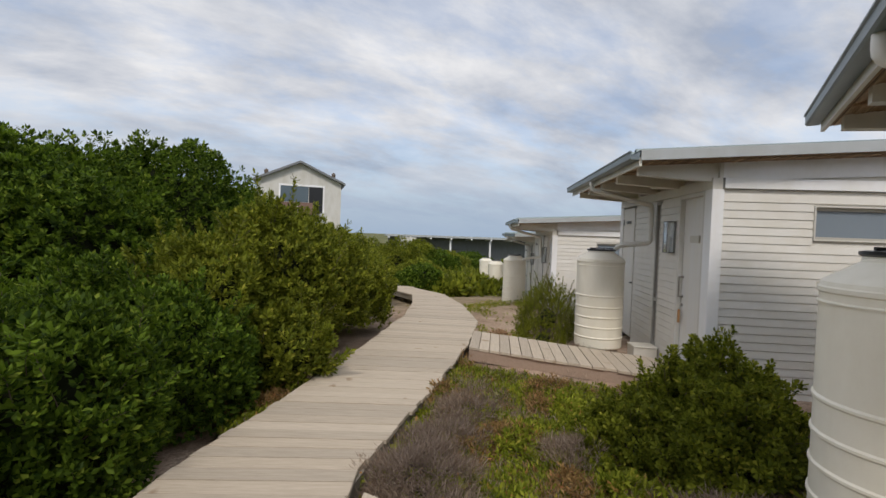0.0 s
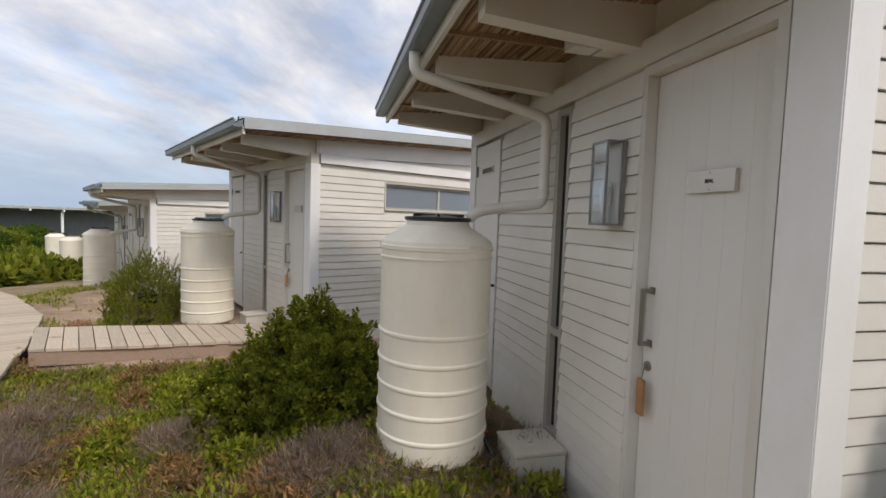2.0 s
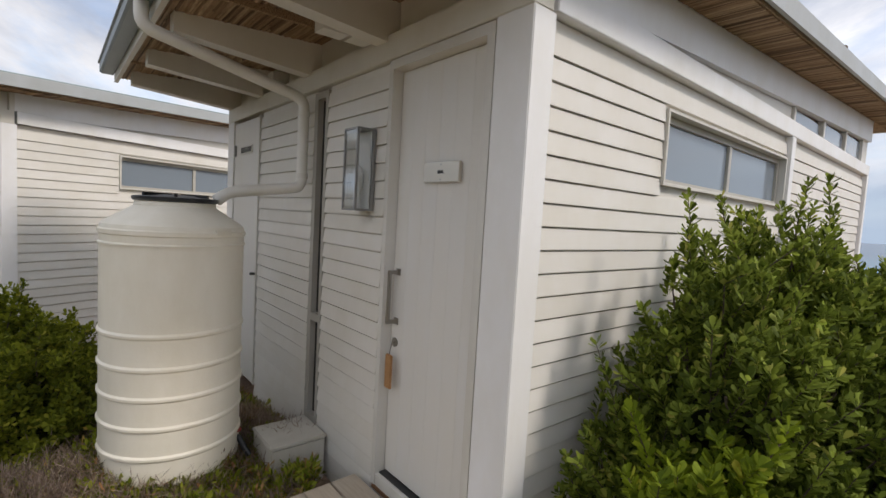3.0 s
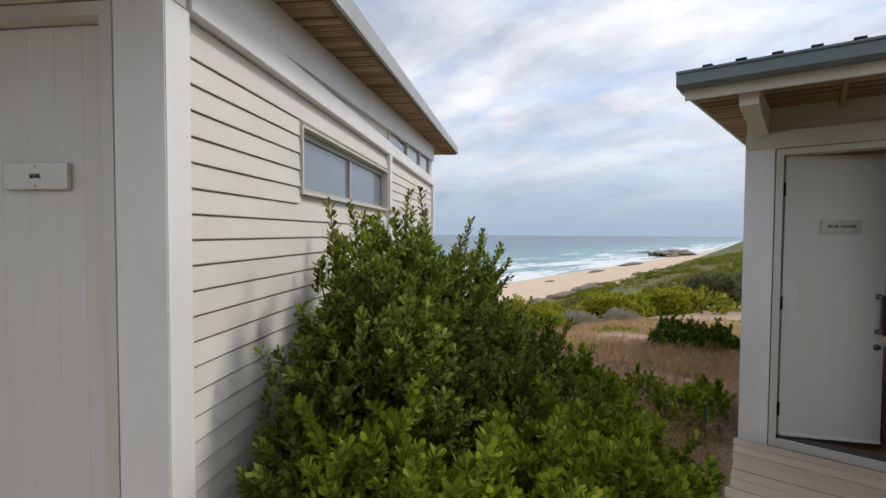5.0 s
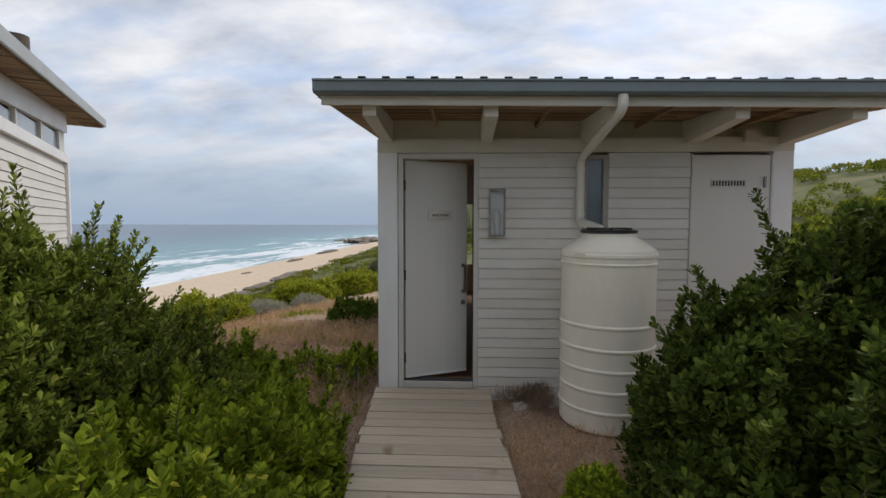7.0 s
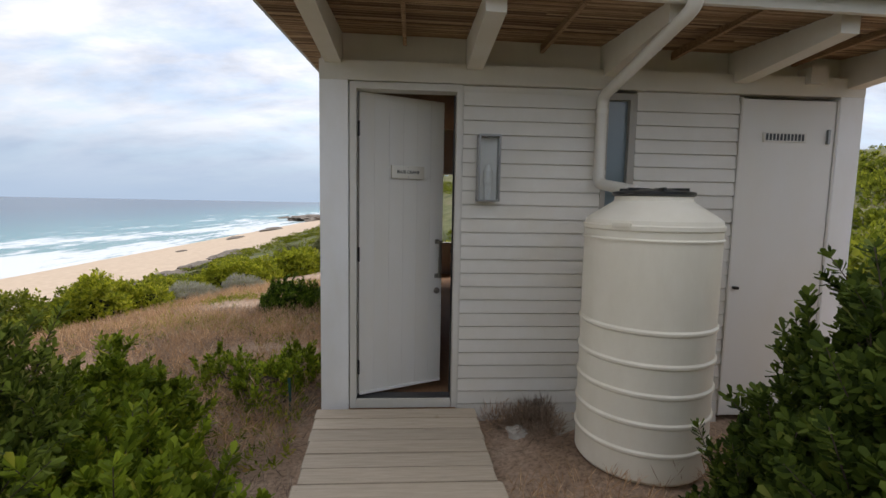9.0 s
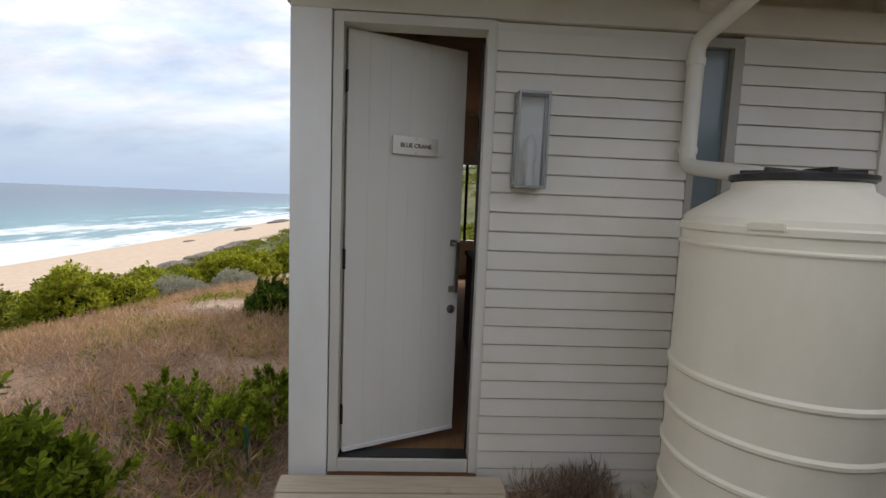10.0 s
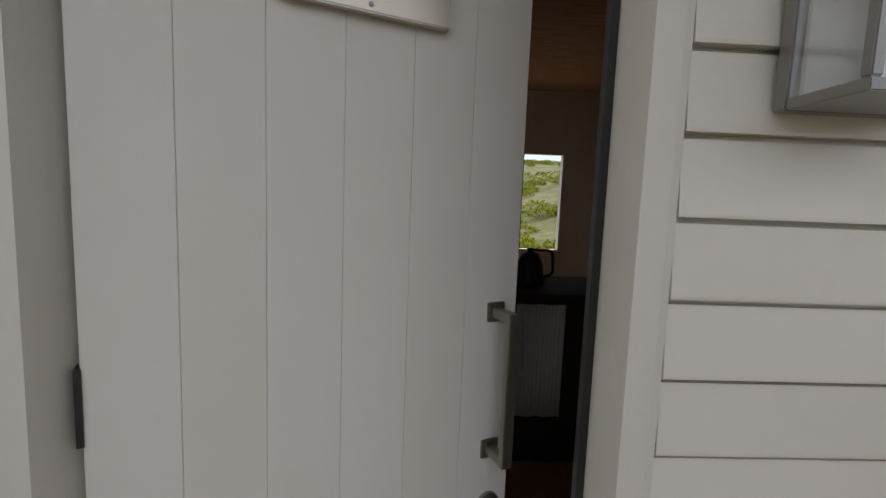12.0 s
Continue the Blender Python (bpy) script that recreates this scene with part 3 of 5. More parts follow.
    piece("weather_seal", (0.888, 0.8995, 0.104, 0.1195, 0.05, 2.14), BLACK, root, "dark rubber door seal")
    piece("threshold", (0.239, 0.895, 0.008, 0.119, -0.02, 0.04), TRIM, root, "painted door sill with a dark metal strip")
    piece("sill_strip", (0.239, 0.895, 0.03, 0.118, 0.0405, 0.046), BLACK, root)
    # door leaf of upright planks, turned about its hinge
    hinge = pose(sg * 0.252, 0.066, 0, 0, 0, sg * door_open)
    lw = 0.645
    g = bmesh.new()
    bx(g, 0.003, lw - 0.003, 0.004, 0.036, 0.053, 2.139)
    door = part("door", g, DOOR, root, "grey planked door standing ajar" if door_open else "closed grey planked door")
    door.matrix_basis = hinge
    k = 6
    for i in range(k):
        a, b = i * lw / k, (i + 1) * lw / k
        g = bmesh.new()
        prism(g, [(sg * (a + 0.0002), 0.0008), (sg * (a + 0.0009), 0.0), (sg * (b - 0.0009), 0.0), (sg * (b - 0.0002), 0.0008), (sg * (b - 0.0002), 0.0039), (sg * (a + 0.0002), 0.0039)], "z", 0.052, 2.14)
        part("plank", g, DOOR, door)
    g = bmesh.new()
    for z in (0.885, 1.142):
        bx(g, lw - 0.062, lw - 0.027, -0.006, 0.0, z - 0.035, z)
        bx(g, lw - 0.053, lw - 0.036, -0.05, -0.005, z - 0.027, z - 0.009)
    bx(g, lw - 0.055, lw - 0.034, -0.062, -0.048, 0.858, 1.133)
    part("handle", g, STEEL, door, "brushed steel pull handle", None, False, 0.0015)
    g = bmesh.new()
    lathe(g, [(0.024, 0.0), (0.024, 0.006), (0.012, 0.008), (0.012, 0.012)], 20)
    part("lock", g, STEEL, door, "", pose(sg * (lw - 0.042), 0, 0.755, 90))
    c = 0.352 if door_open else 0.278
    bm = bmesh.new()
    bx(bm, c - 0.126, c + 0.126, -0.022, -0.006, 1.578, 1.668)
    part("name_plate", bm, PLATE, door, "metal name plate", None, False, 0.002)
    if words:
        turn = pose(sg * c, -0.0232, 1.623, 90)
        text_part("lettering", words, 0.030 if door_open else 0.022, BLACK, door, turn, 0.0006)
    for z in (1.657, 1.589):
        g = bmesh.new()
        lathe(g, [(0.004, 0.0), (0.003, 0.0015)], 10)
        part("screw", g, LAMPMETAL, door, "", pose(sg * c, -0.0222, z, 90))
    if door_open:
        piece("weather_strip", (0.004, lw - 0.004, -0.012, 0.0, 0.054, 0.072), WHITE, door)
        for z in (0.25, 1.05, 1.9):
            piece("hinge_leaf", (-0.006, 0.002, -0.004, 0.02, z - 0.05, z + 0.05), BLACK, door)
    else:
        g = bmesh.new()
        bx(g, lw - 0.085, lw - 0.027, -0.05, -0.036, 0.52, 0.70)
        part("key_tag", g, TAGWOOD, door, "orange wooden key tag on a cord", None, False, 0.006)
        g = bmesh.new()
        tube(g, [(sg * (lw - 0.056), -0.044, 0.695), (sg * (lw - 0.045), -0.02, 0.76)], 0.002, 6)
        part("cord", g, BARK, door)
    # wall lamp: metal box, glass front, bulb
    u0, u1, y0, z0, z1 = 1.037, 1.183, -0.105, 1.428, 1.861
    t = 0.012
    lamp = piece("wall_lamp", (u0, u1, -0.012, 0.008, z0, z1), LAMPMETAL, root, "grey metal box lantern with glass sides", 0.002)
    piece("base", (u0, u1, y0, -0.0125, z0, z0 + t), LAMPMETAL, lamp, "", 0.0015)
    piece("cap", (u0, u1, y0, -0.0125, z1 - t, z1), LAMPMETAL, lamp, "", 0.0015)
    for ua, ub in ((u0, u0 + t), (u1 - t, u1)):
        piece("bar", (ua, ub, y0, y0 + t, z0 + t + 0.0005, z1 - t - 0.0005), LAMPMETAL, lamp, "", 0.0015)
    piece("pane", (u0 + t, u1 - t, y0 + 0.003, y0 + 0.007, z0 + t, z1 - t), LAMPGLASS, lamp).visible_shadow = False
    for u in (u0 + 0.002, u1 - 0.006):
        piece("pane", (u, u + 0.004, y0 + t, -0.013, z0 + t, z1 - t), LAMPGLASS, lamp).visible_shadow = False
    piece("back_plate", (u0 + t, u1 - t, -0.018, -0.0125, z0 + t, z1 - t), WHITE, lamp)
    g = bmesh.new()
    lathe(g, [(0.022, z0 + 0.012), (0.022, z0 + 0.10), (0.03, z0 + 0.13), (0.03, z0 + 0.2), (0.012, z0 + 0.24)], 14, sg * (u0 + u1) / 2, -0.055)
    part("bulb", g, CLOTH, lamp)
    # slit window
    win = bmesh.new()
    for ua, ub, za, zb in ((W0, W0 + 0.035, 0.02, 2.172), (W1 - 0.05, W1 - 0.003, 0.02, 2.172), (W0 + 0.035, W1 - 0.05, 2.13, 2.172), (W0 + 0.035, W1 - 0.05, 0.02, 0.06), (W0 + 0.035, W1 - 0.05, 0.69, 0.74)):
        bx(win, ua, ub, 0.012, 0.075, za, zb)
    win = part("slit_window", win, TAUPE, root, "tall narrow window with a taupe frame")
    for za, zb in ((0.061, 0.689), (0.741, 2.129)):
        piece("pane", (W0 + 0.036, W1 - 0.051, 0.05, 0.054, za, zb), SKYPANE if za > 0.5 and sg > 0 else DARKGLASS, win).visible_shadow = False
    # white panel added to lighten the panes; unseen behind their opaque glass
    piece("blind", (W0 + 0.02, W1 - 0.025, 0.085, 0.09, 0.75 if sg > 0 else 0.05, 2.13), CLOTH, win)
    # service door
    sd = piece("service_door", (2.875, WIDTH - 0.195, 0.008, 0.05, -0.1, 2.165), DOOR, root, "flush grey service door with a vent", 0.003)
    piece("door_frame", (2.862, 2.874, 0.0, 0.06, -0.1, 2.172), TRIM, sd)
    piece("door_frame", (WIDTH - 0.194, WIDTH - 0.182, 0.0, 0.06, -0.1, 2.172), TRIM, sd)
    piece("vent", (3.037, 3.345, -0.004, 0.008, 1.878, 1.943), TRIM, sd)
    for i in range(11):
        u = 3.05 + i * 0.0262
        piece("slot", (u, u + 0.015, -0.0065, -0.004, 1.888, 1.933), BLACK, sd)
    piece("latch", (3.5, 3.515, -0.012, 0.008, 1.87, 1.97), LAMPMETAL, sd)
    piece("knob", (2.9, 2.925, -0.03, 0.008, 0.84, 0.86), BLACK, sd)
    # side window
    sw = bmesh.new()
    for ya, yb, za, zb in ((1.098, 3.115, 2.022, 2.036), (1.098, 3.115, 1.648, 1.664), (1.098, 1.114, 1.664, 2.022), (3.099, 3.115, 1.664, 2.022)):
        bx(sw, 0.012, 0.1, ya, yb, za, zb)
    sw = part("side_window", sw, TRIM, root, "wide low window with two panes")
    for name_, ya, yb, za, zb in (("head", 1.115, 3.098, 1.985, 2.021), ("sill", 1.115, 3.098, 1.665, 1.69), ("stile", 1.115, 1.145, 1.691, 1.984), ("stile", 3.068, 3.098, 1.691, 1.984), ("mullion", 2.075, 2.115, 1.691, 1.984)):
        piece(name_, (0.062, 0.1, ya, yb, za, zb), WINFRAME, sw)
    for ya, yb in ((1.146, 2.074), (2.116, 3.067)):
        piece("pane", (0.08, 0.084, ya, yb, 1.692, 1.983), GLASS, sw).visible_shadow = False
    # downpipe from the gutter to the tank
    ue = 1.93
    g = bmesh.new()
    path = [(sg * ue, EAVE_Y - 0.085, EAVE_Z + 0.01), (sg * ue, EAVE_Y - 0.085, EAVE_Z - 0.14), (sg * 1.86, -0.05, 2.13), (sg * 1.86, -0.05, 1.56), (sg * 1.93, -0.48, 1.5), (sg * 1.93, -0.55, 1.44)]
    tube(g, rounded(path, 0.06), 0.036, 14)
    pipe = part("downpipe", g, PIPE, root, "painted plastic downpipe leading to the tank", None, True)
    for z in (2.02, 1.62):
        g = bmesh.new()
        lathe(g, [(0.041, z), (0.041, z + 0.03)], 14, sg * 1.86, -0.05)
        part("pipe_socket", g, PIPE, pipe)
    # lapped boards
    def boards(parent, length, place, zs):
        me = None
        for i, z in enumerate(zs):
            if me is None:
                bm_ = bmesh.new()
                prism(bm_, siding_profile(), "x", 0.0, length)
                ob = part("board", bm_, SIDING, parent)
                me = ob.data
            else:
                ob = new("board", me)
                ob.parent = parent
            ob.matrix_basis = place(z)

    zs = [L0 + PITCH * k for k in range(-20, 9)]
    zs = [z for z in zs if z + PITCH < 2.2]

    def on_front(u0, u1):
        a = min(sg * u0, sg * u1)
        boards(wall_f, abs(u1 - u0), lambda z: Matrix.Translation((a, 0.03, z)) @ Matrix(((1, 0, 0, 0), (0, -1, 0, 0), (0, 0, 1, 0), (0, 0, 0, 1))), zs)

    def on_side(y0, y1, keep):
        if sg > 0:
            mm = Matrix(((0, -1, 0, 0), (1, 0, 0, 0), (0, 0, 1, 0), (0, 0, 0, 1)))
        else:
            mm = Matrix(((0, 1, 0, 0), (1, 0, 0, 0), (0, 0, 1, 0), (0, 0, 0, 1)))
        boards(wall_s, y1 - y0, lambda z: Matrix.Translation((sg * 0.045, y0, z)) @ mm, [z for z in zs if keep(z)])

    if detail > 0:
        on_front(0.946, W0 - 0.002)
        on_front(W1 - 0.001, 2.86)
        hole = lambda z: 1.57 < z < 2.03
        on_side(0.131, 3.138, lambda z: not hole(z))
        on_side(0.131, 1.097, hole)
        on_side(3.117, 3.138, hole)
        on_side(3.237, WALL_END - 0.102, lambda z: True)
    return root


def tank(m, label="cream plastic rainwater tank with a black lid"):
    root = empty("water_tank", m, label, "tank", "rainwater tanks")
    R, H = 0.355, 1.36
    p = [(R - 0.015, 0.0), (R, 0.02)]
    for z in (0.165, 0.32, 0.475, 0.63, 0.80):
        p += [(R, z - 0.016), (R + 0.009, z - 0.006), (R + 0.009, z + 0.006), (R, z + 0.016)]
    p += [(R, H * 0.925), (R + 0.008, H * 0.925), (R + 0.008, H * 0.93), (R, H * 0.935), (R, H * 0.96), (R + 0.008, H * 0.965), (R + 0.008, H * 0.98), (R, H * 0.985),
          (R - 0.004, H), (R - 0.02, H + 0.015), (0.205, H + 0.10), (0.20, H + 0.125), (0.19, H + 0.13)]
    g = bmesh.new()
    lathe(g, p, 56)
    smooth_angle(part("body", g, CREAM, root), 25)
    g = bmesh.new()
    lathe(g, [(0.205, H + 0.127), (0.215, H + 0.135), (0.215, H + 0.15), (0.19, H + 0.155), (0.18, H + 0.15), (0.10, H + 0.165), (0.02, H + 0.168)], 32)
    lid = smooth_angle(part("lid", g, BLACK, root, "black screw lid"), 25)
    for i in range(6):
        a = i * math.pi / 3
        cube_part("lid_rib", (0.03, 0.18, -0.008, 0.008, H + 0.15, H + 0.172), BLACK, lid, "", 0, pose(0, 0, 0, 0, 0, math.degrees(a)))
    for a in (200, 340):
        cube_part("shoulder_pad", (R - 0.02, R + 0.012, -0.05, 0.05, H * 0.972, H * 0.992), CREAM, root, "", 0.004, pose(0, 0, 0, 0, 0, a))
    return root


def at_cabin(m, sg, u, y, z, rz=0):
    return m @ pose(sg * u, y, z, 0, 0, rz)


BC = pose(0, 0, 0)
SEAL = pose(-1.235, -3.6, 0.127, 0, 0, 31.5)
THIRD = pose(-4.66, -7.68, 0.012, 0, 0, 56.8)
FOURTH = pose(-7.42, -13.6, -0.52, 0, 0, 58.0)
FIFTH = pose(-10.25, -17.65, -0.85, 0, 0, 60.0)
cabin(BC, 1, "warm grey timber cabin with its door ajar", 2, "BLUE CRANE", 24.8)
cabin(SEAL, -1, "warm grey timber cabin with a closed door", 2, "SEAL", 0.0, True)
cabin(THIRD, -1, "warm grey timber cabin beyond a short walkway", 2)
cabin(FOURTH, -1, "warm grey timber cabin further along the row", 1)
cabin(FIFTH, -1, "distant warm grey timber cabin", 0)
tank(pose(1.945, -0.625, land(1.945, -0.625) - 0.01, 0, 0, 20))
tank(pose(-2.427, -5.235, land(-2.427, -5.235) - 0.005, 0, 0, 80))
tank(at_cabin(THIRD, -1, 1.95, -0.75, -0.08))
tank(pose(-8.4, -16.5, land(-8.4, -16.5) - 0.01))
tank(pose(-11.0, -21.4, land(-11.0, -21.4) - 0.01))
tank(pose(-13.6, -26.3, land(-13.6, -26.3) - 0.01))


def plinth(m):
    root = empty("pump_box", m, "cream box cover beside the tank", "box")
    cube_part("cover", (-0.16, 0.16, -0.165, 0.165, 0.0, 0.27), CONCRETE, root, "", 0.008)
    cube_part("top_panel", (-0.168, 0.168, -0.172, 0.172, 0.271, 0.29), CONCRETE, root, "", 0.006)


plinth(at_cabin(SEAL, -1, 1.60, -0.18, -0.245))
plinth(at_cabin(THIRD, -1, 1.60, -0.18, -0.25))
plinth(at_cabin(BC, 1, 1.72, -0.19, -0.34))


# ---- boardwalks ----
def deck_run(name, label, left, right, z, board=0.152, gap=0.010, group="", skirt=True, side=None):
    """Boards laid across the band between two edge lines of equal length; z(t) gives the height along it."""
    root = empty(name, pose(0, 0, 0), label, "boardwalk", group)
    L, R = [Vector(p).to_2d() for p in left], [Vector(p).to_2d() for p in right]
    mid = [(a + b) / 2 for a, b in zip(L, R)]
    acc = [0.0]
    for a, b in zip(mid, mid[1:]):
        acc.append(acc[-1] + (b - a).length)

    def lerp(line, s):
        for i in range(len(acc) - 1):
            if s <= acc[i + 1] or i == len(acc) - 2:
                k = (s - acc[i]) / (acc[i + 1] - acc[i])
                return line[i].lerp(line[i + 1], k)

    total, s = acc[-1], 0.0
    rnd = random.Random(len(name) + int(total * 100))
    while s + board < total + 0.02:
        a0, a1, b0, b1 = lerp(L, s), lerp(L, s + board - gap), lerp(R, s), lerp(R, s + board - gap)
        dz = rnd.uniform(-0.003, 0.003)
        h0, h1 = z(s / total) + dz, z((s + board) / total) + dz
        ov = rnd.uniform(-0.012, 0.02)
        dirn = (b0 - a0).normalized() * ov
        c = (a0 + a1 + b0 + b1) / 4
        ang = math.atan2((b0 - a0).y, (b0 - a0).x)
        bm = bmesh.new()
        inv = pose(c.x, c.y, 0, 0, 0, math.degrees(ang)).inverted()
        top = [inv @ Vector((p.x, p.y, h)) for p, h in ((a0 - dirn, h0), (b0 + dirn, h0), (b1 + dirn, h1), (a1 - dirn, h1))]
        e = 0.004
        cx = sum((p for p in top), Vector()) / 4
        ups = [bm.verts.new(p + (cx - p).normalized() * e * 1.6) for p in top]
        mids = [bm.verts.new(p - Vector((0, 0, e))) for p in top]
        low = [bm.verts.new(p - Vector((0, 0, 0.034))) for p in top]
        bm.faces.new(ups)
        bm.faces.new(low[::-1])
        for u, w in ((ups, mids), (mids, low)):
            for i in range(4):
                bm.faces.new((u[i], w[i], w[(i + 1) % 4], u[(i + 1) % 4]))
        part("board", bm, DECK, root, "", pose(c.x, c.y, 0, 0, 0, math.degrees(ang)))
        s += board
    if skirt:
        for line, o in ((L, R), (R, L)):
            g = bmesh.new()
            n = 24
            for i in range(n):
                s0, s1 = total * i / n, total * (i + 1) / n
                p, q = lerp(line, s0), lerp(line, s1)
                w = (lerp(o, s0) - p).normalized() * 0.02
                w2 = w * 2.6
                zz0, zz1 = z(s0 / total) - 0.038, z(s1 / total) - 0.038
                vs = [g.verts.new((v.x, v.y, hh)) for v, hh in ((p + w, zz0), (q + w, zz1), (q + w, zz1 - 0.15), (p + w, zz0 - 0.15), (p + w2, zz0), (q + w2, zz1), (q + w2, zz1 - 0.15), (p + w2, zz0 - 0.15))]
                for f in ((0, 1, 2, 3), (7, 6, 5, 4), (0, 4, 5, 1), (3, 2, 6, 7)):
                    g.faces.new([vs[k] for k in f])
            bmesh.ops.remove_doubles(g, verts=g.verts[:], dist=0.012)
            part("stringer", g, side or SIDEBOARD, root)
    return root


deck_run("boardwalk", "weathered timber boardwalk winding past the cabins",
         [(2.3, -3.7), (1.95, -5.1), (1.35, -6.5), (0.6, -7.72), (-0.5, -9.1), (-1.75, -10.75), (-2.9, -12.4), (-4.2, -14.9), (-5.3, -17.4), (-5.6, -21), (-5.2, -24)],
         [(0.85, -3.95), (0.62, -4.7), (0.2, -6.0), (-0.45, -7.23), (-1.63, -8.51), (-2.94, -10.06), (-4.05, -11.6), (-5.3, -14.4), (-6.3, -17.3), (-6.7, -21), (-6.4, -24)],
         lambda t: 0.05 - 0.45 * max(0.0, min(1.0, (t - 0.42) / 0.4)))
deck_run("door_walkway", "pale timber walkway to the open door", [(-0.01, -0.06), (0.05, -1.0), (0.22, -2.4), (0.3, -3.86)],
         [(1.05, -0.06), (1.08, -1.0), (1.17, -2.4), (1.2, -3.8)], lambda t: 0.0 + 0.04 * t, 0.145)
sw = [SEAL @ Vector((-u, y, 0)) for u, y in ((-0.05, -0.03), (-0.05, -1.5), (-0.05, -2.75), (1.05, -0.03), (1.05, -1.5), (1.05, -3.3))]
deck_run("door_walkway", "pale timber walkway to a closed cabin door", [v[:2] for v in sw[:3]], [v[:2] for v in sw[3:]], lambda t: 0.11 - 0.06 * t, 0.15)
tw = [THIRD @ Vector((-u, y, 0)) for u, y in ((0.0, -0.03), (0.82, -2.72), (0.95, -0.03), (2.0, -2.7))]
deck_run("door_walkway", "pale timber walkway to a closed cabin door", [v[:2] for v in tw[:2]], [v[:2] for v in tw[2:]], lambda t: -0.005 + 0.05 * t, 0.15, side=TANBOARD)
fw = [FOURTH @ Vector((-u, y, 0)) for u, y in ((0.0, -0.03), (0.0, -2.2), (1.05, -0.03), (1.05, -2.2))]
deck_run("door_walkway", "pale timber walkway to a distant cabin door", [v[:2] for v in fw[:2]], [v[:2] for v in fw[2:]], lambda t: -0.53, 0.15)


# ---- plants ----
def leaves_mesh(name, base_pts, axes, k, leaf, width, spread, mat, parent, rng, stem=0.6, round_tip=False):
    """Shoots: at each point k leaves round its axis, each a folded blade of two triangles."""
    n = len(base_pts)
    axes = axes / np.linalg.norm(axes, axis=1, keepdims=True)
    ref = np.where(np.abs(axes[:, 2:3]) > 0.9, np.array([[1.0, 0, 0]]), np.array([[0, 0, 1.0]]))
    e1 = np.cross(axes, ref)
    e1 /= np.linalg.norm(e1, axis=1, keepdims=True)
    e2 = np.cross(axes, e1)
    V = []
    for i in range(k):
        ang = rng.uniform(0, 6.28, (n, 1)) * 0.25 + i * 2.4
        rad = np.cos(ang) * e1 + np.sin(ang) * e2
        tilt = spread * rng.uniform(0.55, 1.15, (n, 1)) * (1.15 - 0.75 * i / k)
        d = np.cos(tilt) * axes + np.sin(tilt) * rad
        tang = np.cross(d, rad)
        tang /= np.linalg.norm(tang, axis=1, keepdims=True) + 1e-9
        nrm = np.cross(tang, d)
        ln = leaf * rng.uniform(0.65, 1.2, (n, 1))
        wd = ln * width
        b = base_pts + axes * leaf * stem * (i / k)
        if round_tip:
            lift = nrm * wd * 0.16
            V.append(np.stack([b, b + d * ln * 0.5 + tang * wd * 0.36 + lift, b + d * ln * 0.82 + tang * wd * 0.46 + lift, b + d * ln,
                               b + d * ln * 0.82 - tang * wd * 0.46 + lift, b + d * ln * 0.5 - tang * wd * 0.36 + lift], axis=1))
            continue
        V.append(np.stack([b, b + d * ln * 0.6 + tang * wd * 0.5 + nrm * wd * 0.16, b + d * ln, b + d * ln * 0.6 - tang * wd * 0.5 + nrm * wd * 0.16], axis=1))
    verts = np.concatenate(V, axis=0).reshape(-1, 3)
    c = 6 if round_tip else 4
    q = np.arange(len(verts) // c)[:, None] * c
    tris = np.concatenate([q + np.array([[0, i, i + 1]]) for i in range(1, c - 1)], axis=1).reshape(-1, 3)
    me = bpy.data.meshes.new(name)
    me.vertices.add(len(verts))
    me.vertices.foreach_set("co", verts.astype(np.float32).ravel())
    me.loops.add(len(tris) * 3)
    me.loops.foreach_set("vertex_index", tris.astype(np.int32).ravel())
    me.polygons.add(len(tris))
    me.polygons.foreach_set("loop_start", np.arange(0, len(tris) * 3, 3, dtype=np.int32))
    me.polygons.foreach_set("loop_total", np.full(len(tris), 3, dtype=np.int32))
    me.update(calc_edges=True)
    me.materials.append(mat)
    ob = new(name, me)
    ob.parent = parent
    return ob


def lobe_points(lobes, density, rng, lo=0.72, hi=1.06, rough=0.22, ground=None):
    P, D = [], []
    for i, (cx, cy, cz, rx, ry, rz) in enumerate(lobes):
        area = 4 * math.pi * (((rx * ry) ** 1.6 + (rx * rz) ** 1.6 + (ry * rz) ** 1.6) / 3) ** (1 / 1.6)
        n = int(area * density)
        d = rng.normal(size=(n, 3))
        d /= np.linalg.norm(d, axis=1, keepdims=True)
        d = d[d[:, 2] > -0.55]
        f = rng.uniform(0.0, 1.0, len(d)) ** 0.55 * (hi - lo) + lo
        bumps = np.array([noise.noise(Vector((v[0] * 2.6 + cx * 3, v[1] * 2.6 + cy * 3, v[2] * 2.6))) + 0.5 * noise.noise(Vector((v[0] * 6 + cx, v[1] * 6, v[2] * 6 + cy))) for v in d])
        f = f * (1 + rough * bumps)
        p = np.array([cx, cy, cz]) + d * f[:, None] * np.array([rx, ry, rz])
        keep = np.ones(len(p), bool)
        for j, (ox, oy, oz, sx, sy, sz) in enumerate(lobes):
            if j != i:
                q = (p - np.array([ox, oy, oz])) / np.array([sx, sy, sz])
                keep &= (q * q).sum(1) > 0.5
        nn = d / np.array([rx, ry, rz])
        P.append(p[keep])
        D.append((nn / np.linalg.norm(nn, axis=1, keepdims=True))[keep])
    return np.concatenate(P), np.concatenate(D)


# near-black colour stands for the shade deep between the leaves
CORE = material("inner_shade", (0.022, 0.026, 0.012), 0.95, 0, 0.1)


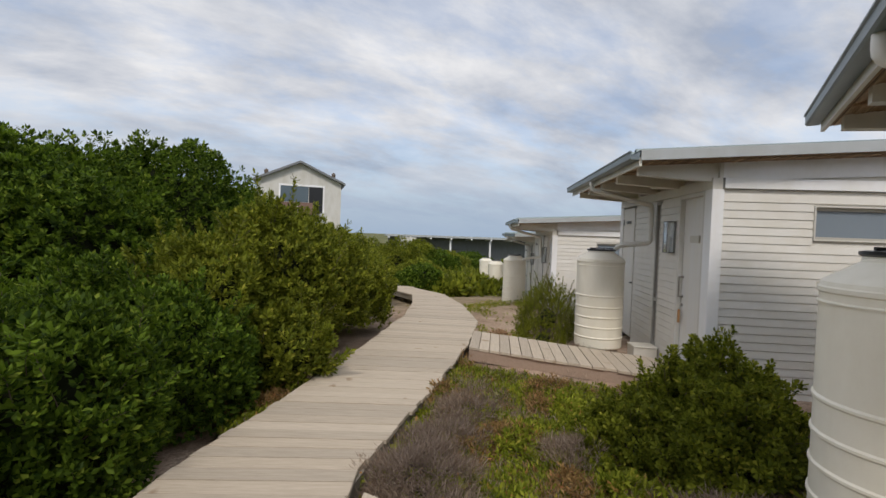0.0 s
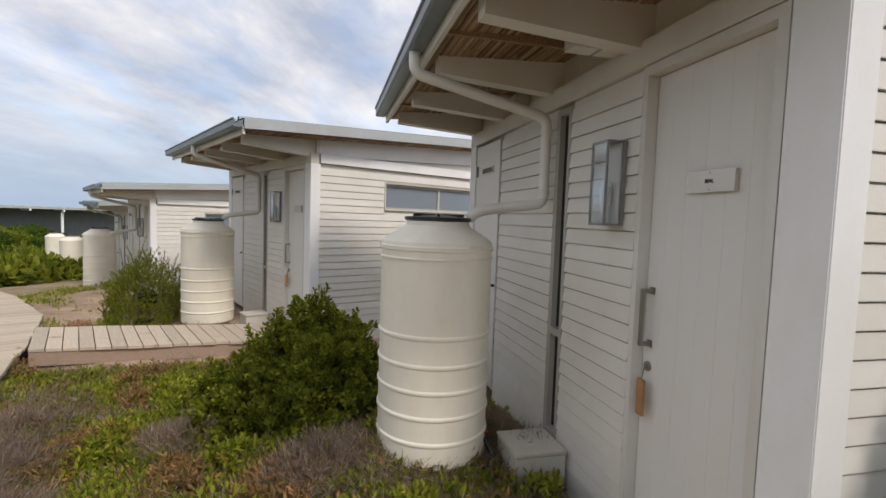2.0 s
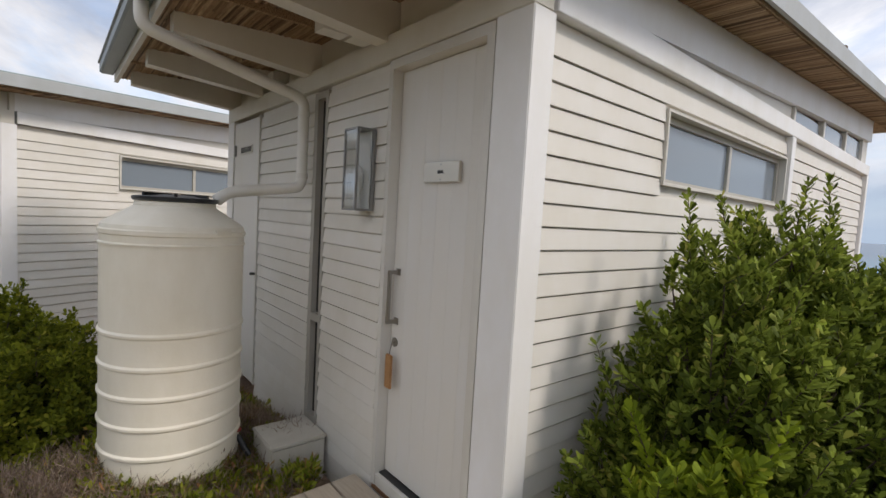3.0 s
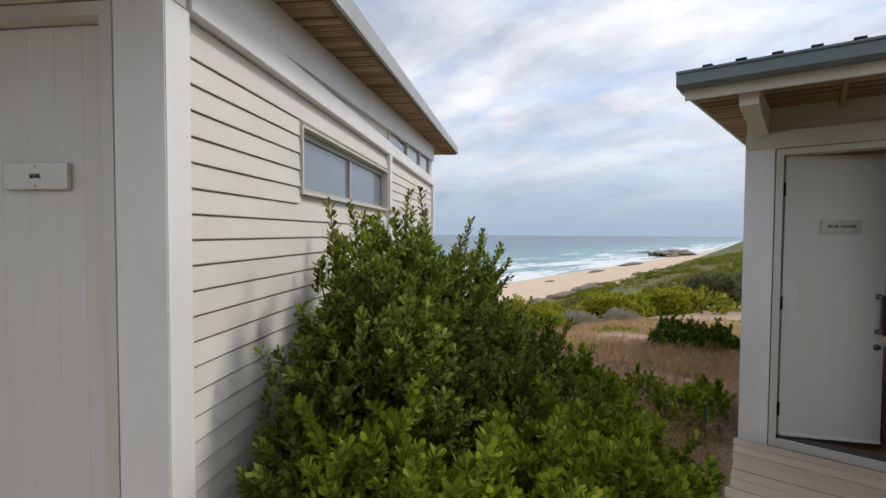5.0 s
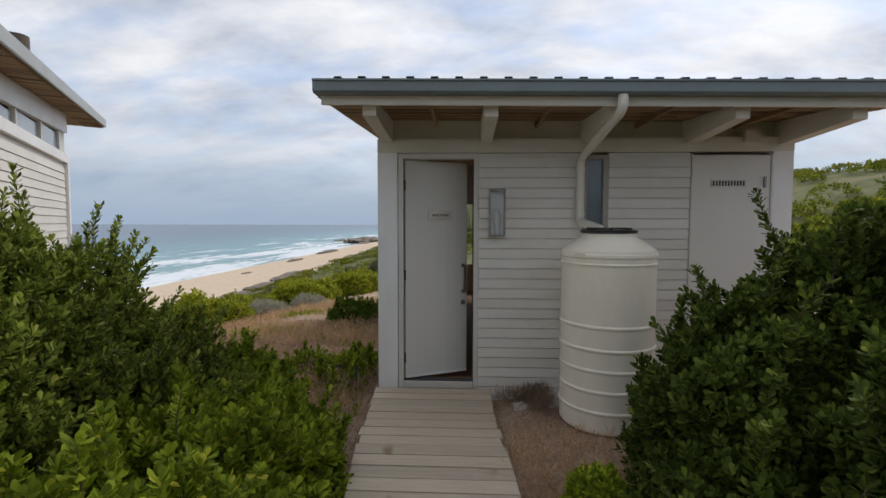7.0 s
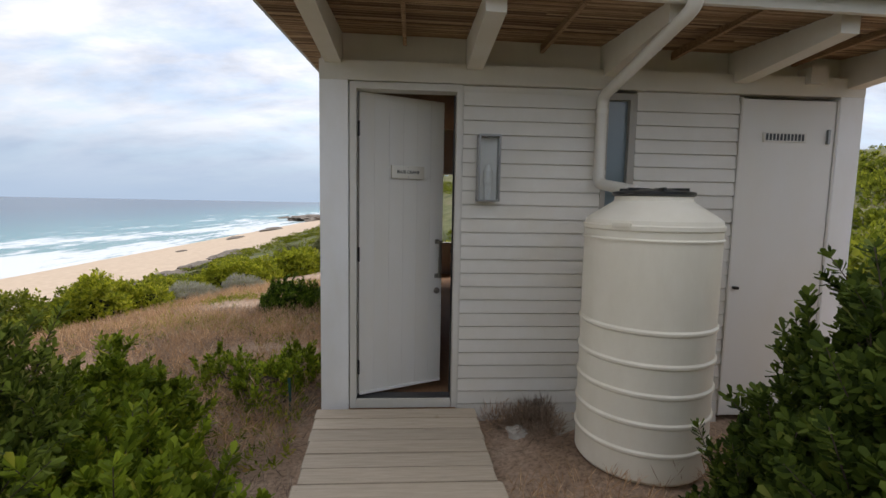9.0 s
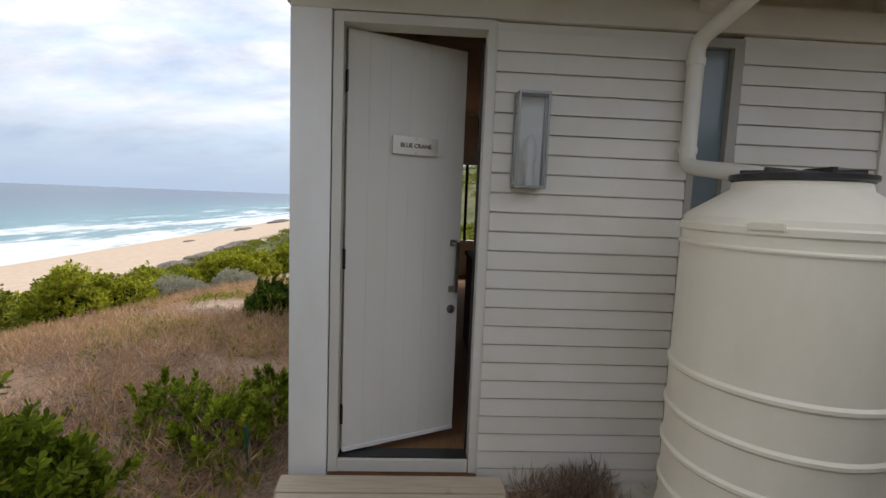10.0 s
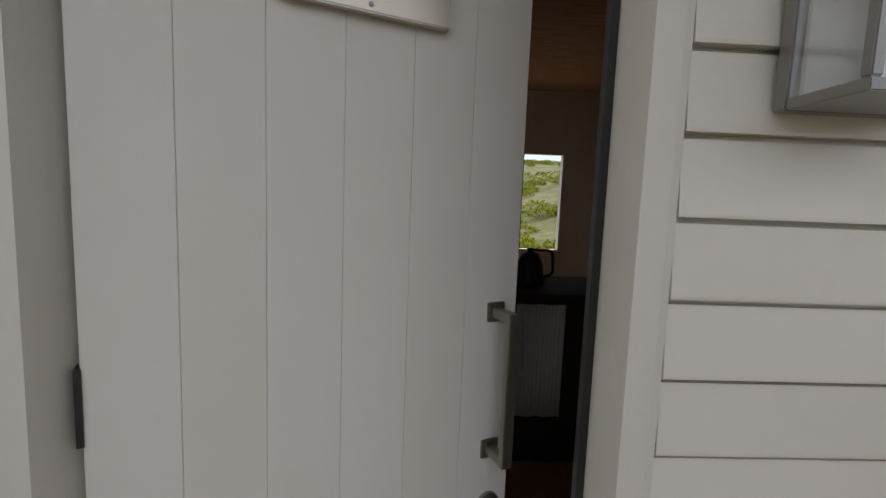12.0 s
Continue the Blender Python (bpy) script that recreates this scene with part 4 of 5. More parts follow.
def shrub(label, foot, lobes, density, leaf, mat, seed, k=8, width=0.42, spread=1.25, core=0.62, up=0.55, stems=7, rough=0.22, name="shrub", sprays=0, reach=0.28, round_tip=False):
    """A shrub at foot: forked stems, near-black blobs that stand for its inner shade, and shoots of leaves over its
    lobes.
    """
    rng = np.random.default_rng(seed)
    gz = land(foot[0], foot[1])
    root = empty(name, pose(foot[0], foot[1], gz), label, "shrub")
    L = [(x - foot[0], y - foot[1], z - gz, rx, ry, rz) for x, y, z, rx, ry, rz in lobes]
    P, D = lobe_points(L, density, rng, 0.70, 1.05, rough)
    ok = P[:, 2] > 0.02
    P, D = P[ok], D[ok]
    ax = D * 0.75 + np.array([0, 0, up]) + rng.normal(size=D.shape) * 0.33
    if sprays:
        pick = rng.choice(len(P), sprays, replace=False)
        tips, dirs = P[pick], ax[pick] + np.array([0, 0, 0.5])
        dirs = dirs / np.linalg.norm(dirs, axis=1, keepdims=True)
        n_on = 8
        bend = rng.normal(size=tips.shape) * 0.10
        ln = reach * rng.uniform(0.5, 1.15, (sprays, 1))
        xs_, as_ = [], []
        for i in range(n_on):
            f = (i + 0.5) / n_on
            xs_.append(tips + dirs * ln * f + bend * ln * f * f * 2)
            as_.append(dirs + bend * 2 * f)
        P, ax = np.concatenate([P] + xs_), np.concatenate([ax] + as_)
        g = bmesh.new()
        for a, d, b, q in zip(tips, dirs, bend, ln[:, 0]):
            tube(g, [a - d * 0.1, a + d * q * 0.5 + b * q * 0.5, a + d * q + b * q * 2], 0.004, 4, 0.4)
        tagged(part("twig_work", g, BARK, root), kind="stuff")
    leaves_mesh("foliage", P, ax, k, leaf, width, spread, mat, root, rng, round_tip=round_tip)
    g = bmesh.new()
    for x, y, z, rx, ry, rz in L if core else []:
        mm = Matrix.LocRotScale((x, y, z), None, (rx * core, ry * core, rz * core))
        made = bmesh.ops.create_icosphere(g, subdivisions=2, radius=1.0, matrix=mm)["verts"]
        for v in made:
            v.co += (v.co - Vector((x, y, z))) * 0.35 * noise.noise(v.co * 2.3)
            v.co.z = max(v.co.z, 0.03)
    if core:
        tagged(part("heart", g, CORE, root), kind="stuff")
    else:
        g.free()
    g = bmesh.new()
    rnd = random.Random(seed)
    for i in range(stems):
        x, y, z, rx, ry, rz = rnd.choice(L)
        tip = Vector((x + rnd.uniform(-0.8, 0.8) * rx, y + rnd.uniform(-0.8, 0.8) * ry, z + rnd.uniform(0.1, 0.85) * rz))
        st = Vector((rnd.uniform(-0.12, 0.12), rnd.uniform(-0.12, 0.12), -0.05))
        mid = st.lerp(tip, 0.5) + Vector((rnd.uniform(-0.15, 0.15), rnd.uniform(-0.15, 0.15), 0.05))
        tube(g, [st, st.lerp(mid, 0.5), mid, mid.lerp(tip, 0.6), tip], max(0.012, 0.014 * rz * 2), 6, 0.3)
    tagged(part("stem_work", g, BARK, root), kind="stuff")
    return root


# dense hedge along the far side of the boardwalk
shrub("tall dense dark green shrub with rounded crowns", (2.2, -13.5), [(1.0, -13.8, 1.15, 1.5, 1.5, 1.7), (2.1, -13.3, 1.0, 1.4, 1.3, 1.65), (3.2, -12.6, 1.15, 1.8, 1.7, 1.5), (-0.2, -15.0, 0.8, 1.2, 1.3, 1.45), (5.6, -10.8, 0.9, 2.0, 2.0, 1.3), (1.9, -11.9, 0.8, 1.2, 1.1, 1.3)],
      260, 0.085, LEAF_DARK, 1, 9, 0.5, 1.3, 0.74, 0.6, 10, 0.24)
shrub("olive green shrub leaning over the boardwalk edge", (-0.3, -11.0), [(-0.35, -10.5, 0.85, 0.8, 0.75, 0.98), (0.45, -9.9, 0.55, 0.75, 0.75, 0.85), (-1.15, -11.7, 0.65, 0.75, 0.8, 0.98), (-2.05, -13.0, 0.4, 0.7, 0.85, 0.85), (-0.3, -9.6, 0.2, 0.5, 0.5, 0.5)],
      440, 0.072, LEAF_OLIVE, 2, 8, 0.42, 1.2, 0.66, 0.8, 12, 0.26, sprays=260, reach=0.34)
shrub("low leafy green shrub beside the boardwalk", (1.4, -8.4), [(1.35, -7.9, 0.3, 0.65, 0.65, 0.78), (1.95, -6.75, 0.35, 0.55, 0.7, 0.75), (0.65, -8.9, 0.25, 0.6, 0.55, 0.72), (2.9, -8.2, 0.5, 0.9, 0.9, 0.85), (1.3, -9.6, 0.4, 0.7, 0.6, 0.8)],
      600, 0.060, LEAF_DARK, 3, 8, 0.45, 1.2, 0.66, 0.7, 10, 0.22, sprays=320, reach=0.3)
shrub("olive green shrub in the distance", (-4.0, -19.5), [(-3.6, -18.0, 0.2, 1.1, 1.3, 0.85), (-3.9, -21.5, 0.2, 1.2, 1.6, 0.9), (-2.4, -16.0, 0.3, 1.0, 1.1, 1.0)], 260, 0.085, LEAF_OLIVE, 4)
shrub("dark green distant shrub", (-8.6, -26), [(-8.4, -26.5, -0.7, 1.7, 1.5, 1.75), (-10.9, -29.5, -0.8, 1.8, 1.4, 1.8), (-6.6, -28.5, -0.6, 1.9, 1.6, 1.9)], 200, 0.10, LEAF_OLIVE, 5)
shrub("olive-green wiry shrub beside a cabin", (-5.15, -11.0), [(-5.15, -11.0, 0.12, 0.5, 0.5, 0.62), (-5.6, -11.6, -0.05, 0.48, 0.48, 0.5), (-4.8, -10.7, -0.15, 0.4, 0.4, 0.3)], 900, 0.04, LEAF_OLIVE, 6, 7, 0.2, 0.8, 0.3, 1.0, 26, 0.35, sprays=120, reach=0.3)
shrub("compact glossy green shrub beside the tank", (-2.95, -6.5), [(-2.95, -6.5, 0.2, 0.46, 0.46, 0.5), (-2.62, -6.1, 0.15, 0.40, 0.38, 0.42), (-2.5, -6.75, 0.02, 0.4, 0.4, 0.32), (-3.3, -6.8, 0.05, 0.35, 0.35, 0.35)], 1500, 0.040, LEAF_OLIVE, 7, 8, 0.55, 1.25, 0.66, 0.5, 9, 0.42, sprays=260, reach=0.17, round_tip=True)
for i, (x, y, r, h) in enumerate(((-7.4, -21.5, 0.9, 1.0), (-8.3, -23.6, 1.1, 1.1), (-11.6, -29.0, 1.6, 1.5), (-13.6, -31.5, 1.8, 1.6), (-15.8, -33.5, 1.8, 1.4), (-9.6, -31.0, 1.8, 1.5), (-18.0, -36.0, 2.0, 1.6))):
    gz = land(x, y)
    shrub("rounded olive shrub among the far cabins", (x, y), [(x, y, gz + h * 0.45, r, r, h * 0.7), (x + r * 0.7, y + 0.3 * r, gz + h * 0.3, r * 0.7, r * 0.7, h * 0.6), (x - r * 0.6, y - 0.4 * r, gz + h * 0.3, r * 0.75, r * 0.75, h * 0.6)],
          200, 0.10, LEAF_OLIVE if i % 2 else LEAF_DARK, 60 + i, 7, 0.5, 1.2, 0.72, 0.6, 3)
# between the two cabins
shrub("upright grey-green shrub against the cabin wall", (-1.35, -2.4), [(-1.2, -2.72, 0.66, 0.34, 0.34, 0.62), (-1.5, -2.2, 0.78, 0.38, 0.38, 0.68), (-1.66, -1.62, 0.68, 0.45, 0.46, 0.62), (-1.0, -2.05, 0.3, 0.4, 0.4, 0.45), (-1.25, -1.4, 0.35, 0.4, 0.4, 0.48), (-1.27, -3.0, 0.38, 0.2, 0.24, 0.4)],
      980, 0.044, LEAF_SAGE, 8, 8, 0.48, 1.05, 0.46, 1.1, 30, 0.46, sprays=620, reach=0.26, round_tip=True)
shrub("spreading bright green shrub beside the walkway", (-0.55, -2.4), [(-0.42, -2.35, 0.2, 0.46, 0.5, 0.4), (-0.35, -1.75, 0.08, 0.4, 0.42, 0.34), (-0.4, -3.0, 0.22, 0.42, 0.4, 0.40), (-0.02, -2.85, 0.12, 0.3, 0.36, 0.34), (-0.8, -3.1, 0.25, 0.35, 0.3, 0.45), (-0.75, -1.15, 0.02, 0.36, 0.36, 0.32), (-1.1, -0.5, 0.04, 0.36, 0.36, 0.38)],
      980, 0.052, LEAF_LIME, 9, 8, 0.52, 1.15, 0.42, 0.8, 18, 0.36, sprays=460, reach=0.2, round_tip=True)
shrub("green shrub in front of the tank and service door", (2.6, -1.9), [(2.25, -1.9, 0.4, 0.44, 0.46, 0.6), (2.95, -1.75, 0.62, 0.56, 0.52, 0.78), (3.6, -2.1, 0.9, 0.62, 0.62, 1.0), (1.95, -2.5, 0.08, 0.36, 0.4, 0.38), (2.14, -1.5, 0.12, 0.26, 0.26, 0.34), (2.8, -2.7, 0.45, 0.58, 0.52, 0.7)],
      1050, 0.050, LEAF_SHADED, 10, 8, 0.5, 1.15, 0.58, 0.8, 18, 0.38, sprays=560, reach=0.26, round_tip=True)
shrub("small green sapling beside the walkway", (1.5, -2.05), [(1.5, -2.05, 0.12, 0.13, 0.13, 0.16)], 2600, 0.045, LEAF_LIME, 11, 8, 0.5, 1.0, 0.4, 0.8, 3)
shrub("low sparse succulent shrub beside the door post", (-0.55, 0.45), [(-0.45, 0.35, -0.08, 0.22, 0.22, 0.22), (-0.85, 0.6, -0.1, 0.22, 0.24, 0.22), (-0.35, 0.75, -0.1, 0.2, 0.2, 0.2)], 420, 0.045, LEAF_LIME, 12, 8, 0.5, 1.0, 0.0, 0.9, 26, 0.4, sprays=40, reach=0.14)
shrub("dark green shrub on the dry slope", (-1.4, 4.2), [(-1.3, 4.2, -0.3, 0.42, 0.4, 0.38), (-0.8, 4.6, -0.35, 0.36, 0.36, 0.32)], 900, 0.05, LEAF_DARK, 13, sprays=60, reach=0.2)


for i, (x, y, r, h) in enumerate(((-0.85, -7.05, 0.32, 0.3), (-1.25, -7.5, 0.28, 0.24), (-0.75, -6.5, 0.26, 0.2), (-1.95, -5.75, 0.24, 0.16), (-2.1, -6.9, 0.26, 0.18), (-1.7, -8.0, 0.25, 0.2), (-2.75, -4.95, 0.2, 0.14))):
    gz = land(x, y)
    shrub("dry purplish-brown twiggy clump in the ground cover", (x, y), [(x, y, gz + 0.02, r, r * 0.9, h), (x + 0.5 * r, y - 0.4 * r, gz, r * 0.7, r * 0.7, h * 0.75)], 1700, 0.085, TWIG, 80 + i, 6, 0.045, 1.0, 0.25, 0.7, 14, 0.5)
shrub("small reddish succulent on the sand", (-4.1, -11.0), [(-4.1, -11.0, -0.2, 0.22, 0.2, 0.14)], 1200, 0.05, GRASS_DRY, 90, 6, 0.25, 1.0, 0.3)


def bank_shrubs():
    """A broken belt of bright shrubs along the brow of the bank."""
    rnd = random.Random(5)
    spots = [(-6.2, 4.1, 1.35), (-7.7, 6.0, 1.45), (-9.3, 4.4, 1.4), (-5.2, 6.2, 1.1), (-6.6, 7.6, 1.2), (-8.2, 9.2, 1.3), (-6.6, 11.0, 1.2), (-5.0, 12.6, 1.1), (-8.6, 13.0, 1.4), (-6.2, 15.6, 1.4), (-4.0, 17.5, 1.3), (-3.6, 14.4, 1.0),
             (-9.6, 6.6, 1.1), (-8.0, 18.5, 1.6), (-3.4, 22.0, 1.6), (-6.0, 22.5, 1.7), (-10.8, 10.6, 1.3), (-11.8, 14.6, 1.5), (-2.0, 26.0, 1.8), (-4.6, 29.0, 1.9), (-7.4, 4.6, 0.9)]
    for i, (x, y, r) in enumerate(spots):
        z = land(x, y)
        lobes = [(x + rnd.uniform(-0.6, 0.6) * r, y + rnd.uniform(-0.6, 0.6) * r, z + 0.08, r * rnd.uniform(0.45, 0.75), r * rnd.uniform(0.45, 0.75), r * rnd.uniform(0.55, 0.85)) for _ in range(4)]
        shrub("rounded yellow-green coastal shrub on the bank", (x, y), lobes, 260, 0.085, LEAF_SLOPE if y > 16 else LEAF_BANK if i % 4 else LEAF_OLIVE, 40 + i, 7, 0.5, 1.3, 0.7, 0.6, 3)


bank_shrubs()
for i, (x, y, r) in enumerate(((-4.4, 7.6, 0.5), (-3.6, 8.6, 0.42), (-5.6, 9.4, 0.45))):
    gz = land(x, y)
    shrub("silvery grey wiry shrub on the bank", (x, y), [(x, y, gz + 0.1, r, r, r * 0.7), (x + 0.5 * r, y + 0.4 * r, gz + 0.05, r * 0.7, r * 0.7, r * 0.55)], 700, 0.06, LEAF_SILVER, 95 + i, 6, 0.2, 0.9, 0.4, 0.9, 8, 0.3)


def inside(poly, x, y):
    hit = False
    for (x0, y0), (x1, y1) in zip(poly, poly[1:] + poly[:1]):
        if (y0 > y) != (y1 > y) and x < (x1 - x0) * (y - y0) / (y1 - y0) + x0:
            hit = not hit
    return hit


def footprint(m, sg):
    return [tuple((m @ Vector((sg * u, y, 0)))[:2]) for u, y in ((-0.02, -0.04), (3.8, -0.04), (3.8, 6.4), (-0.02, 6.4))]


KEEP_OFF = [footprint(BC, 1), footprint(SEAL, -1), footprint(THIRD, -1), footprint(FOURTH, -1),
            [(-0.03, 0.0), (1.07, 0.0), (1.2, -3.8), (0.3, -3.9)],
            [(THIRD @ Vector((-u, y, 0)))[:2] for u, y in ((-0.5, -0.1), (0.42, -2.75), (0.82, -2.72), (0.0, -0.03))],
            [v[:2] for v in (sw[0], sw[1], sw[2], sw[5], sw[4], sw[3])], [v[:2] for v in (tw[0], tw[1], tw[3], tw[2])],
            [(2.3, -3.7), (1.95, -5.1), (1.35, -6.5), (0.6, -7.72), (-0.5, -9.1), (-1.75, -10.75), (-2.9, -12.4), (-4.2, -14.9), (-5.3, -17.4),
             (-6.3, -17.3), (-5.3, -14.4), (-4.05, -11.6), (-2.94, -10.06), (-1.63, -8.51), (-0.45, -7.23), (0.2, -6.0), (0.62, -4.7), (0.85, -3.95)]]
KEEP_OFF = [[tuple(p) for p in poly] for poly in KEEP_OFF]


def scatter(name, label, category, n, region, mat, leaf, k, width, spread, seed, up=1.0, lean=0.5, patch=None, mound=0.0):
    """Low growth over a stretch of ground, thicker where patch() is high."""
    rng = np.random.default_rng(seed)
    x0, x1, y0, y1 = region
    pts = []
    for x, y in zip(rng.uniform(x0, x1, n), rng.uniform(y0, y1, n)):
        if patch and patch(x, y) < rng.uniform(0, 1):
            continue
        if any(inside(p, x, y) for p in KEEP_OFF):
            continue
        pts.append((x, y, land(x, y) + rng.uniform(0, 1) * leaf * 0.8 + mound * max(0.0, noise.noise(Vector((x * 2.1, y * 2.1, seed)))) * rng.uniform(0.3, 1)))
    P = np.array(pts)
    ax = np.array([0, 0, up]) + rng.normal(size=P.shape) * lean
    root = leaves_mesh(name, P, ax, k, leaf, width, spread, mat, None, rng, 1.0)
    return tagged(root, label, category, kind="stuff")


def blot(scale, lo, hi, off=0.0):
    return lambda x, y: max(0.0, min(1.0, (noise.noise(Vector((x * scale, y * scale, off))) + 0.5 * noise.noise(Vector((x * scale * 3, y * scale * 3, off))) - lo) / (hi - lo)))


green, dry = blot(1.1, -0.6, 0.15, 1.0), blot(1.1, 0.45, -0.45, 1.0)
near = lambda f: (lambda x, y: f(x, y) if y > -9.6 else 0.35 * f(x, y))
scatter("creeper", "low green creeping ground cover", "ground cover", 46000, (-4.8, 0.3, -9.6, -4.4), MAT_GREEN, 0.056, 7, 0.36, 1.1, 21, 1.0, 0.7, near(green), 0.34)
scatter("creeper", "rust-brown creeping ground cover among the green", "ground cover", 30000, (-4.8, 0.3, -9.6, -4.4), MAT_RUST, 0.05, 6, 0.28, 1.1, 31, 1.0, 0.7, near(blot(1.5, -0.35, 0.3, 6.0)), 0.34)
scatter("dry_heath", "dry purplish-brown twiggy ground cover", "ground cover", 24000, (-4.8, 0.3, -9.6, -4.4), TWIG, 0.075, 6, 0.05, 0.9, 22, 1.0, 0.7, near(dry), 0.22)
scatter("creeper", "patchy green ground cover round the further cabins", "ground cover", 9000, (-9.5, -3.0, -17, -9.4), MAT_GREEN, 0.05, 6, 0.32, 1.1, 23, 1.0, 0.6, blot(0.6, 0.1, 0.6, 3))
scatter("dry_grass", "dry reddish-brown grass on the slope", "grass", 30000, (-7.5, -0.1, -0.6, 9.5), GRASS_DRY, 0.11, 5, 0.05, 0.75, 24, 1.0, 0.8, blot(0.5, -0.5, 0.15, 5), 0.14)
scatter("creeper", "low green growth on the slope", "ground cover", 20000, (-9.5, -0.1, -0.6, 12), MAT_GREEN, 0.06, 6, 0.3, 1.0, 25, 1.0, 0.6, blot(0.5, -0.05, 0.5, 8), 0.1)
scatter("dry_grass", "dry grass beside the walkway and tank", "grass", 7000, (0.95, 3.2, -2.2, -0.02), GRASS_DRY, 0.09, 5, 0.05, 0.8, 26, 1.0, 0.6, blot(0.9, -0.25, 0.5, 2))
scatter("dry_heath", "matted dry twigs round the foot of the tank", "ground cover", 9000, (-3.1, -1.75, -6.0, -4.45), TWIG, 0.08, 6, 0.05, 1.1, 33, 0.6, 0.8, blot(1.0, -0.7, -0.1, 9), 0.26)
scatter("dry_grass", "dark dry tufts against the cabin wall", "grass", 2200, (1.12, 1.55, -0.5, -0.02), TWIG, 0.085, 5, 0.05, 0.8, 34, 1.0, 0.6, blot(1.2, -0.5, 0.2, 2), 0.04)
scatter("dry_heath", "dry twigs beneath the shrubs", "ground cover", 5000, (-1.6, 0.3, -3.6, 0.4), TWIG, 0.08, 5, 0.06, 0.9, 27, 1.0, 0.7, blot(0.8, -0.3, 0.3, 4))


scatter("dry_heath", "matted dry twigs at the top of the slope", "ground cover", 16000, (-4.2, -0.05, -0.5, 4.5), TWIG, 0.09, 5, 0.045, 1.2, 28, 0.5, 0.8, blot(0.7, -0.3, 0.3, 11), 0.06)


def slope_scrub():
    """Far scrub over the bank and the hill, too far off to count."""
    rng = np.random.default_rng(77)
    P, D = [], []
    for _ in range(1500):
        x, y = rng.uniform(-52, 70), rng.uniform(14, 190)
        if x > -2 and x < 6 and y < 12:
            continue
        z = land(x, y)
        if z < -15.5 or noise.noise(Vector((x * 0.06, y * 0.06, 1))) < -0.12:
            continue
        r = rng.uniform(0.5, 1.5) * (1 + y * 0.004)
        d = rng.normal(size=(60, 3))
        d /= np.linalg.norm(d, axis=1, keepdims=True)
        d[:, 2] = np.abs(d[:, 2])
        P.append(np.array([x, y, z]) + d * np.array([r, r, r * 0.55]) * rng.uniform(0.75, 1.1, (60, 1)))
        D.append(d)
    for _ in range(420):
        x, y = rng.uniform(9, 45), rng.uniform(-8, 30)
        z = land(x, y)
        r = rng.uniform(0.5, 1.3)
        d = rng.normal(size=(60, 3))
        d /= np.linalg.norm(d, axis=1, keepdims=True)
        d[:, 2] = np.abs(d[:, 2])
        P.append(np.array([x, y, z]) + d * np.array([r, r, r * 0.6]) * rng.uniform(0.75, 1.1, (60, 1)))
        D.append(d)
    for i in range(420):
        x, y = (rng.uniform(-40, 30), rng.uniform(-58, -26)) if i > 90 else (rng.uniform(-16, -7.6), rng.uniform(-33, -20.5))
        if any(inside(p, x, y) for p in (footprint(FIFTH, -1), footprint(FOURTH, -1))):
            continue
        z = land(x, y)
        r = rng.uniform(0.5, 1.2)
        d = rng.normal(size=(60, 3))
        d /= np.linalg.norm(d, axis=1, keepdims=True)
        d[:, 2] = np.abs(d[:, 2])
        P.append(np.array([x, y, z]) + d * np.array([r, r, r * 0.6]) * rng.uniform(0.75, 1.1, (60, 1)))
        D.append(d)
    P, D = np.concatenate(P), np.concatenate(D)
    ob = leaves_mesh("scrub", P, D + np.array([0, 0, 0.4]), 5, 0.3, 0.55, 1.1, LEAF_OLIVE, None, rng)
    tagged(ob, "olive scrub over the coastal hillside", "scrub", kind="stuff")


slope_scrub()


# ---- far buildings ----
HOUSEWALL = painted("house_plaster", (0.66, 0.64, 0.59), 0.7, 0.08)
ROOFDARK = painted("house_roof", (0.20, 0.21, 0.22), 0.5, 0.1)
BRICKRED = painted("brown_panel", (0.22, 0.13, 0.10), 0.6, 0.1)
DIMGLASS = material("dim_glass", (0.10, 0.13, 0.15), 0.08)


